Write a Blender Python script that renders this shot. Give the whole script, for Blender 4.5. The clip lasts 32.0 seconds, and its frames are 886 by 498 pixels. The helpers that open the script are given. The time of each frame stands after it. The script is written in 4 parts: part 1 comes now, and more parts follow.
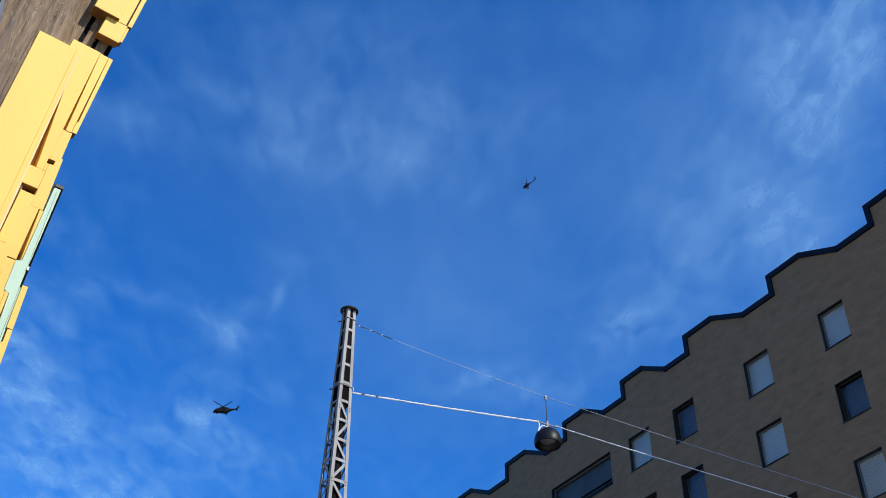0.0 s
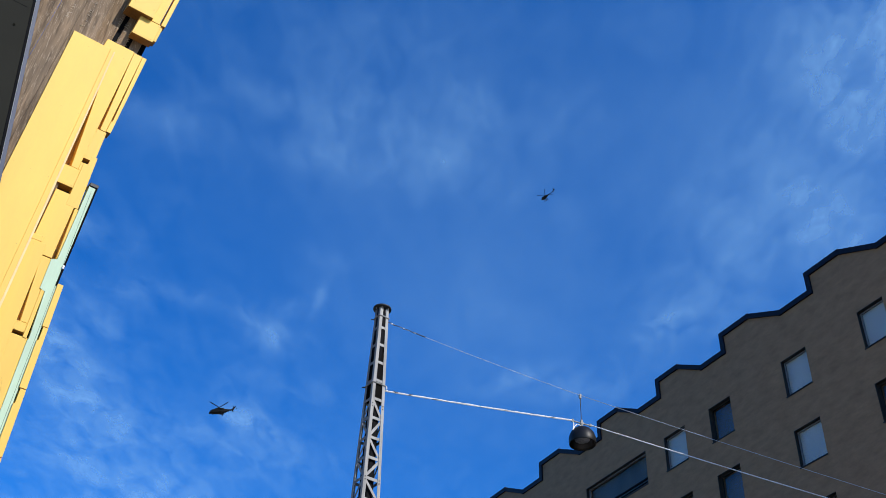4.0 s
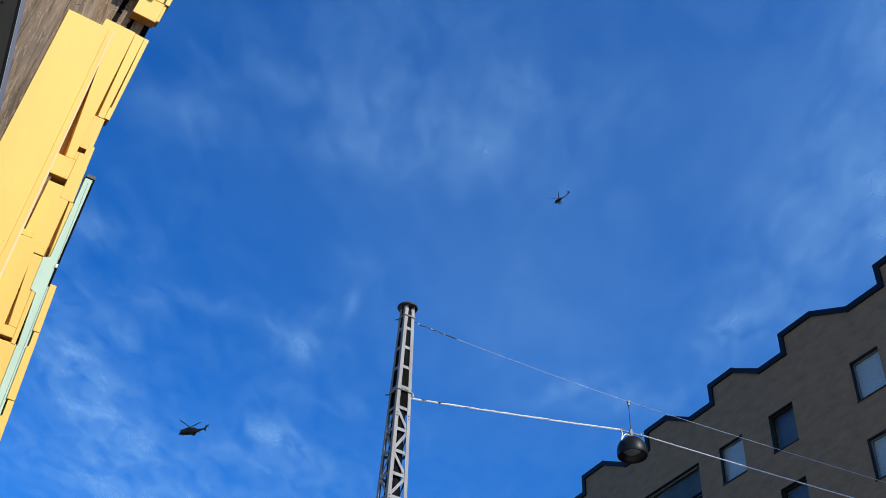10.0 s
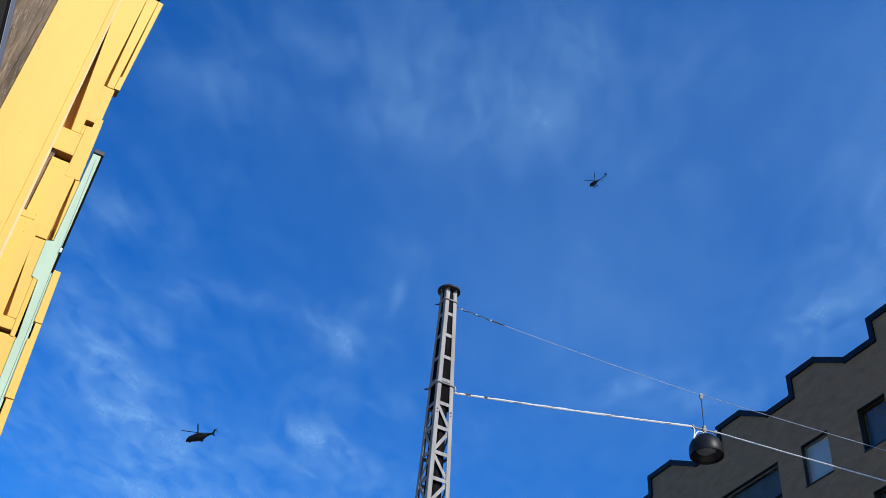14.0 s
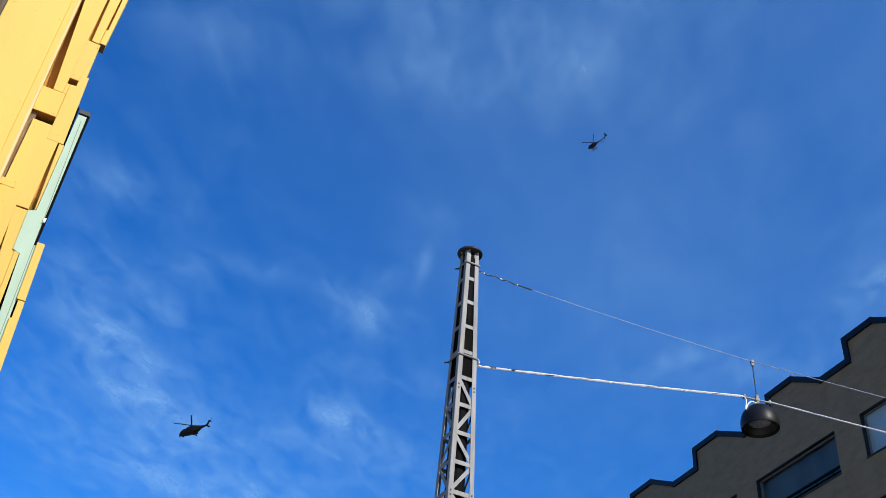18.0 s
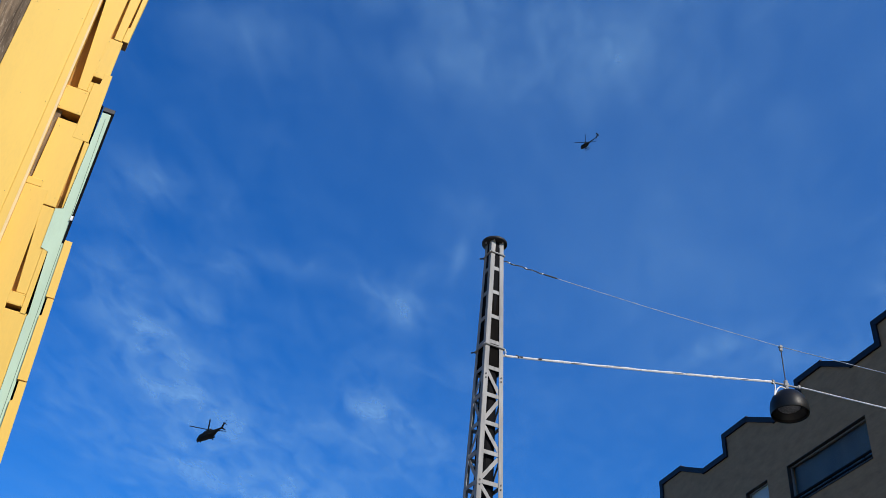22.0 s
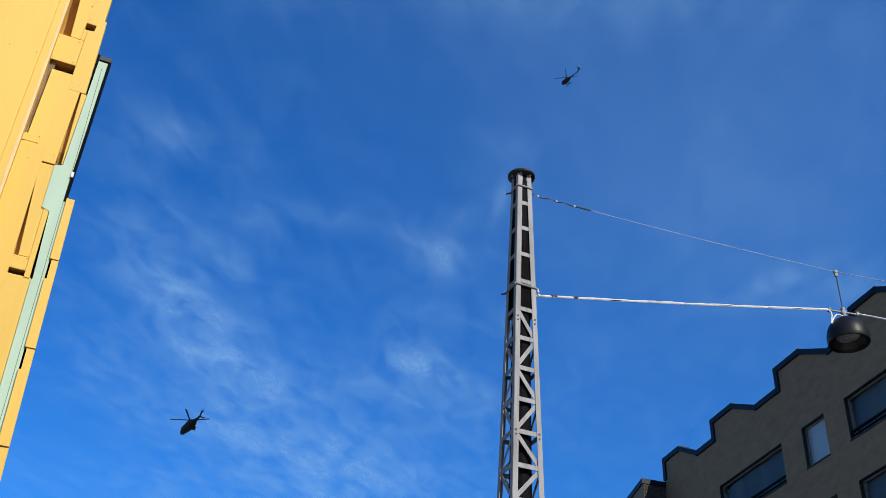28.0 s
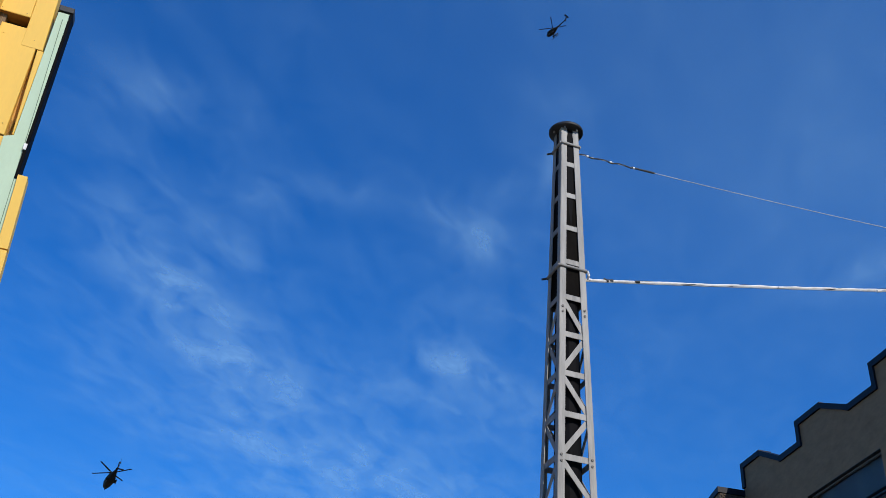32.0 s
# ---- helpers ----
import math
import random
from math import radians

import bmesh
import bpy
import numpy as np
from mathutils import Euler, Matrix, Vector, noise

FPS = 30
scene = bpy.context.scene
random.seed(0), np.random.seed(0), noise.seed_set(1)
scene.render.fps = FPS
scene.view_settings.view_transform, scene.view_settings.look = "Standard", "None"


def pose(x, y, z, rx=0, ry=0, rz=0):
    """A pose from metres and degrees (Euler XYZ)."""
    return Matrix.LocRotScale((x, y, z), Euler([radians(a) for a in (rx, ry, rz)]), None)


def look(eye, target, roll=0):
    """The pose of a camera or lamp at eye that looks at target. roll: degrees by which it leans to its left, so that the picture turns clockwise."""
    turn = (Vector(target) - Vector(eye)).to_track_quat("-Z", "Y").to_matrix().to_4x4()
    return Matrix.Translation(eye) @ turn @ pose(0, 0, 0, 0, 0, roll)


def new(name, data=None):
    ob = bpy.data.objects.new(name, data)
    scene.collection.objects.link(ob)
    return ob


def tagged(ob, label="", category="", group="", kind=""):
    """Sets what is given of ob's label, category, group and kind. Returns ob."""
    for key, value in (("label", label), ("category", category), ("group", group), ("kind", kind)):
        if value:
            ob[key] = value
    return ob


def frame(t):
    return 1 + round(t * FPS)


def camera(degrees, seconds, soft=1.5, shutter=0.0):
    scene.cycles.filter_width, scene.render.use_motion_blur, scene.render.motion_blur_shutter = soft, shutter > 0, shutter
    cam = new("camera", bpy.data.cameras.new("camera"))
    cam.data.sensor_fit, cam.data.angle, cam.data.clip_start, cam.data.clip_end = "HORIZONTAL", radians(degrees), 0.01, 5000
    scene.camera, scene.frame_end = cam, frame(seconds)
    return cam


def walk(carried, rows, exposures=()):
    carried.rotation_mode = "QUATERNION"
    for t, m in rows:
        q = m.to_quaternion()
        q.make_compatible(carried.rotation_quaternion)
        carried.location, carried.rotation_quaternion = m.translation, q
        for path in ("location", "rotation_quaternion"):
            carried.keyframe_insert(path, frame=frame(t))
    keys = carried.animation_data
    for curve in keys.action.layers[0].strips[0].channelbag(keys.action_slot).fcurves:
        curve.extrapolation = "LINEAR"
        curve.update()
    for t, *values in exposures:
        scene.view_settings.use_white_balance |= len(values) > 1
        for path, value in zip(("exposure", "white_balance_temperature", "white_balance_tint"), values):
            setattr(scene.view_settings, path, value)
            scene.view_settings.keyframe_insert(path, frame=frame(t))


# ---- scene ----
cam = camera(44.216, 32.0, soft=0.8)

# the camera's way: seconds, place in metres, turn in degrees
PATH = [
    (0, -0.188, -6.644, 1.68, 129.45, -0.97, -1.54), (0.5, -0.188, -6.644, 1.68, 129.46, -0.88, -1.25), (1, -0.188, -6.644, 1.68, 129.46, -0.95, -1.07),
    (1.5, -0.188, -6.644, 1.68, 129.25, -1.2, -0.81), (2, -0.188, -6.644, 1.68, 129.22, -1.45, -0.52), (2.5, -0.188, -6.644, 1.68, 129.25, -1.62, -0.34),
    (3, -0.188, -6.644, 1.68, 129.28, -1.74, -0.26), (3.5, -0.188, -6.644, 1.68, 129.29, -1.92, -0.14), (5.5, -0.11, -5.826, 2.137, 129.56, -1.97, 0.11),
    (6, -0.11, -5.826, 2.137, 129.52, -2.14, 0.33), (6.5, -0.11, -5.826, 2.137, 129.43, -2.25, 0.55), (7, -0.11, -5.826, 2.137, 129.4, -2.3, 0.67),
    (7.5, -0.123, -6.562, 1.718, 129.04, -2.42, 0.76), (8, -0.114, -4.623, 2.897, 129.58, -2.44, 1.16), (8.5, -0.114, -4.623, 2.897, 129.57, -2.41, 1.34),
    (9, -0.114, -4.623, 2.897, 129.58, -2.43, 1.56), (9.5, -0.114, -4.623, 2.897, 129.58, -2.5, 1.76), (10, -0.14, -4.156, 3.12, 129.86, -2.51, 1.84),
    (10.5, -0.031, -1.782, 4.548, 130.43, -3.02, 2.87), (11, -0.031, -1.782, 4.548, 130.32, -3.19, 3.09), (11.5, -0.031, -1.782, 4.548, 130.03, -3.27, 3.4),
    (12, -0.031, -1.782, 4.548, 129.98, -3.19, 3.9), (12.5, -0.031, -1.782, 4.548, 129.92, -3.34, 4.12), (13, -0.031, -1.782, 4.548, 129.65, -3.45, 4.29),
    (13.5, -0.031, -1.782, 4.548, 129.57, -3.65, 4.59), (14, -0.031, -1.782, 4.548, 129.56, -3.74, 4.76), (14.5, 0.003, -1.683, 4.651, 129.54, -3.5, 5.2),
    (16.5, 0, 0, 5.71, 128.78, -3.43, 7.01), (17, 0, 0, 5.71, 128.59, -3.43, 7.11), (17.5, 0, 0, 5.71, 128.46, -3.47, 7.12),
    (18, 0, 0, 5.71, 127.93, -3.64, 7.13), (18.5, 0, 0, 5.71, 127.74, -3.67, 7.2), (19, 0, 0, 5.71, 127.75, -3.54, 7.46),
    (19.5, 0, 0, 5.71, 127.51, -3.11, 8.5), (20, 0, 0, 5.71, 127.37, -2.88, 9.14), (20.5, 0, 0, 5.71, 127.17, -2.86, 9.25),
    (21, 0, 0, 5.71, 127.21, -2.96, 9.2), (21.5, 0, 0, 5.71, 127.19, -3.05, 9.2), (22, 0, 0, 5.71, 127.33, -3.58, 8.81),
    (22.5, 0, 0, 5.71, 127.5, -4.4, 8.62), (23, 0, 0, 5.71, 127.56, -4.88, 9.01), (23.5, 0, 0, 5.71, 127.57, -5.45, 9.47),
    (24, 0, 0, 5.71, 127.5, -5.46, 10.42), (24.5, 0, 0, 5.71, 127.39, -4.04, 13.04), (25, 0, 0, 5.71, 126.99, -3.22, 13.95),
    (25.5, 0, 0, 5.71, 124.95, -2.35, 13.03), (26, 0, 0, 5.71, 124.28, -2.18, 12.13), (26.5, 0, 0, 5.71, 124.27, -2.01, 11.81),
    (28.5, -0.01, 1.405, 6.444, 124.6, -2.25, 12.43), (29, -0.01, 1.405, 6.444, 124.54, -2.06, 12.58), (29.5, -0.01, 1.405, 6.444, 124.26, -1.97, 12.74),
    (30, -0.01, 1.405, 6.444, 124.21, -1.95, 12.82), (30.5, -0.01, 1.405, 6.444, 124.01, -1.87, 12.99), (31, -0.264, 4.27, 8.162, 124.26, -3.19, 15.2),
    (31.5, -0.264, 4.27, 8.162, 124.09, -3.12, 15.54), (32, -0.264, 4.27, 8.162, 124.09, -3.16, 15.61),
]
# both flights are fitted to the view: drawn nearer in steps like a zoom
BIG_FLIGHT = [
    (0, -130.4, 602.9, 363.5), (0.5, -133.4, 602.7, 362.8), (1, -136.9, 602.7, 362.8), (1.5, -140.5, 603.5, 362.6),
    (2, -143.7, 603.4, 362.6), (2.5, -146.6, 602.9, 361.9), (3, -149.3, 603.1, 361.5), (3.5, -151.8, 603, 361.2),
    (5.5, -162.1, 580.5, 346.6), (6, -164.4, 580.6, 346), (6.5, -166.8, 580.5, 345.4), (7, -168.3, 580.5, 345.1),
    (7.5, -169.8, 598, 354.1), (8, -171.9, 551.8, 325.7), (8.5, -173.4, 551.5, 325.3), (9, -175.1, 551.4, 324.5),
    (9.5, -176.5, 551.4, 324.1), (10, -176.9, 540.4, 318.5), (10.5, -180.1, 482.5, 283.7), (11, -181.7, 482.8, 283.2),
    (11.5, -182.6, 482.5, 282.5), (12, -183.6, 482.7, 282.2), (12.5, -184.2, 482.8, 281.8), (13, -185, 482.8, 281.2),
    (13.5, -185.3, 481, 279.9), (14, -184.7, 479.3, 278.5), (14.5, -185.8, 474.9, 274.1), (16.5, -183.9, 428.2, 242.4),
    (17, -184.1, 426.7, 241.2), (17.5, -183.6, 425, 239.9), (18, -183.2, 423.1, 237.9), (18.5, -183.1, 422.2, 237),
    (19, -183.4, 420.7, 235.6), (19.5, -183.2, 418.7, 233.8), (20, -183.1, 417.4, 232.7), (20.5, -182.4, 415.8, 231),
    (21, -182.9, 414.2, 229.2), (21.5, -182.4, 412.9, 227.8), (22, -183.1, 411.1, 226.3), (22.5, -182.9, 409.6, 224.1),
    (23, -183.9, 408.4, 222.9), (23.5, -184.4, 408.5, 222.2), (24, -186.1, 408.1, 220.7), (24.5, -187.9, 407.7, 219.2),
    (25, -188.6, 408.5, 218.3), (25.5, -188.4, 408.1, 216.6), (26, -189.9, 407.8, 215), (26.5, -191.2, 407.3, 213.4),
    (28.5, -200.1, 375.9, 193.1), (29, -203.2, 375.9, 191.4), (29.5, -205.5, 375.2, 189.7), (30, -208.4, 374.9, 187.9),
    (30.5, -210.7, 374.3, 186), (31, -226.4, 339.6, 161.2), (31.5, -228.6, 338.9, 159.9), (32, -230.8, 338.5, 157.6),
]
SMALL_FLIGHT = [
    (0, 48.3, 411.3, 390), (0.5, 47.3, 412.1, 389.3), (1, 46.5, 413.1, 388.9), (1.5, 45.2, 414.7, 388.9),
    (2, 44.2, 415.5, 388.8), (2.5, 43, 415.9, 388.3), (3, 42.2, 417.1, 387.8), (3.5, 41.5, 418, 387),
    (5.5, 37.1, 403.7, 375.3), (6, 36.2, 404.4, 375), (6.5, 35.3, 404.9, 374.7), (7, 34.1, 405.5, 374.4),
    (7.5, 33.6, 419.7, 381.5), (8, 31.8, 384.6, 359.5), (8.5, 30.8, 385, 359.2), (9, 29.7, 385.6, 358.6),
    (9.5, 28.3, 386.4, 358.1), (10, 27.1, 378.2, 353.4), (10.5, 23.8, 335.3, 326.2), (11, 22.7, 335.9, 326.1),
    (11.5, 21.4, 336.4, 325.3), (12, 20.4, 337, 325.1), (12.5, 19, 337.6, 324.6), (13, 17.8, 338.1, 324.1),
    (13.5, 16, 338.6, 324), (14, 15.2, 338.9, 323.6), (14.5, 12.8, 337.7, 321.3), (16.5, 5.9, 308.4, 299.5),
    (17, 4.4, 308.8, 299.4), (17.5, 2.7, 309.2, 299), (18, 1.1, 309.1, 298.3), (18.5, -0.5, 310, 298.3),
    (19, -2.2, 310.3, 298.1), (19.5, -3.8, 310.4, 297.3), (20, -5.4, 310.9, 297.1), (20.5, -6.6, 311.2, 296.3),
    (21, -7.9, 311.4, 296.1), (21.5, -9.7, 311.8, 295.7), (22, -10.9, 312.1, 295.4), (22.5, -12.3, 312.1, 294.9),
    (23, -13.9, 312.9, 295), (23.5, -15, 313.1, 294.6), (24, -16.4, 313.3, 294), (24.5, -17.7, 313, 293.9),
    (25, -18.4, 313.9, 293.6), (25.5, -19.1, 313.6, 292.4), (26, -20.7, 313.4, 292), (26.5, -22.2, 313, 291.7),
    (28.5, -30.7, 288.2, 279.8), (29, -33.1, 288.6, 279.9), (29.5, -35.3, 288.2, 279.7), (30, -37.5, 288.1, 279.8),
    (30.5, -39.5, 288, 279.7), (31, -39.2, 236.6, 249.7), (31.5, -41.9, 236.6, 249.4), (32, -44.5, 236.9, 248.6),
]
# slow drift of the cloud, plus a stepped sinking that imitates a zoom
CLOUD_SHIFT = [
    (0, -81.3, 577.5, 1896.4, -1.012), (0.5, -79.5, 578.7, 1896.5, -1.037), (1, -77.9, 581.1, 1897.5, -1.071),
    (1.5, -77.3, 585.7, 1900.4, -1.148), (2, -77.2, 590.4, 1903.4, -1.227), (2.5, -76, 591.6, 1903.7, -1.28),
    (3, -74.3, 594, 1904.7, -1.311), (3.5, -72.9, 594.1, 1904.1, -1.358), (5.5, -64.7, 515.8, 1853, -1.157),
    (6, -63.6, 519.6, 1855.4, -1.206), (6.5, -62.1, 522.4, 1856.9, -1.246), (7, -60, 524.1, 1857.4, -1.266),
    (7.5, -59.9, 594.8, 1900, -1.455), (8, -53.5, 414.4, 1782.6, -1.125), (8.5, -51.2, 416, 1783, -1.138),
    (9, -49.2, 416.4, 1782.6, -1.16), (9.5, -47.3, 418.1, 1783.2, -1.184), (10, -40.4, 376.4, 1761.9, -1.095),
    (10.5, -35.9, 153.7, 1619.7, -0.484), (11, -33.7, 156.3, 1621, -0.497), (11.5, -31.3, 157.9, 1621.4, -0.51),
    (12, -29, 160.2, 1622.3, -0.516), (12.5, -26.8, 161.9, 1622.8, -0.529), (13, -23.8, 164.4, 1623.2, -0.543),
    (13.5, -21.9, 167, 1624.5, -0.562), (14, -19.3, 168.7, 1624.9, -0.572), (14.5, -19, 158.5, 1612.9, -0.534),
    (16.5, 3.4, -2.2, 1502.9, 0), (17, 6.4, -2.9, 1501.5, 0.002), (17.5, 9.1, -1, 1502, 0.002),
    (18, 12.1, -1.1, 1500.8, 0.002), (18.5, 14.7, 0.7, 1501.3, 0.002), (19, 17.3, 2.8, 1501.9, 0.002),
    (19.5, 20.6, 1.3, 1499.9, 0.004), (20, 23.4, 3.4, 1500.6, 0), (20.5, 26.4, 3.5, 1499.7, 0),
    (21, 29.1, 4.7, 1499.6, 0.001), (21.5, 31.7, 6.8, 1500.3, 0.001), (22, 34.1, 10, 1501.7, 0.001),
    (22.5, 37.5, 8.1, 1499.3, 0.003), (23, 39.6, 12.9, 1501.9, -0), (23.5, 42.5, 13.8, 1501.6, 0.002),
    (24, 45.7, 13.4, 1500.3, 0.004), (24.5, 48.5, 15.2, 1500.7, 0.003), (25, 51, 17.2, 1501.2, 0.002),
    (25.5, 55.2, 11.8, 1496.5, 0.007), (26, 58.7, 9.7, 1494, 0.004), (26.5, 61.3, 11.2, 1494.2, 0.001),
    (28.5, 88.8, -123.5, 1417.9, 0.628), (29, 91.4, -121.5, 1418.4, 0.627), (29.5, 94.1, -119.9, 1418.7, 0.63),
    (30, 96.9, -118.7, 1418.6, 0.632), (30.5, 99.7, -117.3, 1418.7, 0.636), (31, 154.9, -426.9, 1229.6, 1.72),
    (31.5, 159, -426.5, 1228.3, 1.746), (32, 162.1, -424.8, 1228.3, 1.757),
]
# thin cloud: centre, half length and half width in metres, turn in degrees, density
CLOUD_BANKS = [
    (907, 1136, 365, 163, 83, 0.55), (964, 962, 173, 127, 60, 0.35), (743, 1690, 203, 64, 64, 0.3), (998, 1637, 209, 88, 45, 0.4),
    (757, 1969, 177, 79, 51, 0.18), (659, 2087, 229, 137, 63, 0.1), (-173, 1027, 211, 154, 38, 0.17), (-204, 1285, 115, 69, 62, 0.24),
    (-332, 1377, 106, 51, 23, 0.26), (10, 1350, 107, 67, 58, 0.24), (58, 1187, 102, 37, 68, 0.24), (-419, 1174, 71, 45, 24, 0.26),
    (-246, 1251, 114, 79, -10, 0.09), (-701, 1244, 94, 68, 15, 0.26), (-42, 1358, 109, 69, -70, 0.14),
]
CLOUD_STREAKS = [
    (-1275, 2450, 425, 102, -80, 0.22), (-1249, 2076, 147, 67, -86, 0.3), (-1493, 2876, 193, 181, 60, 0.2), (-830, 2846, 239, 133, 58, 0.3),
    (-740, 2662, 110, 43, 65, 0.4), (-1597, 2566, 161, 91, -79, 0.16), (-1271, 3029, 214, 163, 28, 0.17), (-940, 1929, 62, 34, 76, 0.26),
    (-805, 1956, 68, 34, 30, 0.28), (-1055, 2108, 128, 39, 87, 0.2), (-527, 2440, 112, 52, 32, 0.22), (-1189, 2604, 225, 78, 76, 0.32),
    (-698, 2648, 131, 49, 77, 0.38), (-1119, 3320, 297, 192, 48, 0.5), (-1298, 2431, 194, 75, -88, 0.3), (-1214, 2460, 657, 510, -90, 0.05),
]
CLOUD_PUFFS = [
    (-568, 2170, 73, 67, 85, 0.4), (-607, 2078, 59, 37, 67, 0.25), (-486, 2014, 74, 31, -54, 0.26), (-347, 1775, 47, 31, 42, 0.18),
    (-397, 1953, 76, 14, -71, 0.28), (194, 2365, 116, 52, -32, 0.36), (439, 2411, 110, 69, -16, 0.26), (616, 2061, 143, 65, 88, 0.34),
    (-992, 1638, 84, 54, 26, 0.28), (-1785, 3439, 303, 203, 13, 0.22), (-1289, 3508, 227, 148, 23, 0.24), (-599, 2863, 121, 59, 56, 0.2),
]
CLOUD_VEILS = [
    (-231, 1613, 444, 350, 63, 0.09), (950, 1634, 556, 268, 50, 0.15), (584, 1322, 485, 265, 45, 0.16), (70, 1415, 462, 366, 68, 0.03),
    (179, 2148, 527, 399, 62, 0.18), (25, 1934, 586, 380, 69, 0.08), (-219, 3115, 782, 447, 30, 0.06),
]

# seconds, stops, kelvin, tint
EXPOSURES = [(0, 0.0, 6150, 10), (3.5, -0.02, 6150, 10), (10, -0.05, 6150, 10), (14.5, -0.05, 6200, 10), (17, -0.02, 6350, 10), (20.5, -0.05, 6400, 10), (22, -0.22, 6400, 10), (23, -0.12, 6500, 10), (24, 0.08, 6700, 10),
             (24.8, 0.22, 6750, 10), (25.3, 0.20, 6750, 10), (26, 0.08, 6650, 10), (26.5, 0.02, 6600, 10), (28.5, -0.22, 6450, 10), (30.4, -0.28, 6450, 10), (31, -0.18, 6400, 10), (32, -0.28, 6350, 10)]
walk(cam, [(t, pose(x, y, z, rx, ry, rz)) for t, x, y, z, rx, ry, rz in PATH], EXPOSURES)

# ---- light ----
SUN_AZ, SUN_EL = 127.0, 32.0      # degrees clockwise from +y, and above the horizon
world = bpy.data.worlds.new("sky")
scene.world = world
world.use_nodes = True
wn, wl = world.node_tree.nodes, world.node_tree.links
wn.clear()
sky = wn.new("ShaderNodeTexSky")
sky.sky_type = "NISHITA"
sky.sun_disc = False
sky.sun_elevation, sky.sun_rotation = radians(SUN_EL), radians(SUN_AZ)
sky.altitude, sky.air_density, sky.dust_density, sky.ozone_density = 100, 1.0, 0.05, 3.0
sat = wn.new("ShaderNodeHueSaturation")
sat.inputs["Saturation"].default_value = 1.30
back = wn.new("ShaderNodeBackground")
back.inputs["Strength"].default_value = 0.147
wout = wn.new("ShaderNodeOutputWorld")
tint = wn.new("ShaderNodeMix")
tint.data_type, tint.blend_type = "RGBA", "MULTIPLY"
tint.inputs["Factor"].default_value = 1.0
tint.inputs["B"].default_value = (0.465, 0.91, 1.325, 1)
wl.new(sky.outputs[0], sat.inputs["Color"])
wl.new(sat.outputs[0], tint.inputs["A"])
wl.new(tint.outputs["Result"], back.inputs["Color"])
wl.new(back.outputs[0], wout.inputs["Surface"])

sun = new("sun", bpy.data.lights.new("sun", "SUN"))
sun.data.energy, sun.data.angle, sun.data.color = 5.3, radians(0.55), (1.0, 0.925, 0.81)
sun_dir = Vector((math.sin(radians(SUN_AZ)) * math.cos(radians(SUN_EL)), math.cos(radians(SUN_AZ)) * math.cos(radians(SUN_EL)), math.sin(radians(SUN_EL))))
sun.matrix_basis = look(sun_dir * 60, (0, 0, 0))


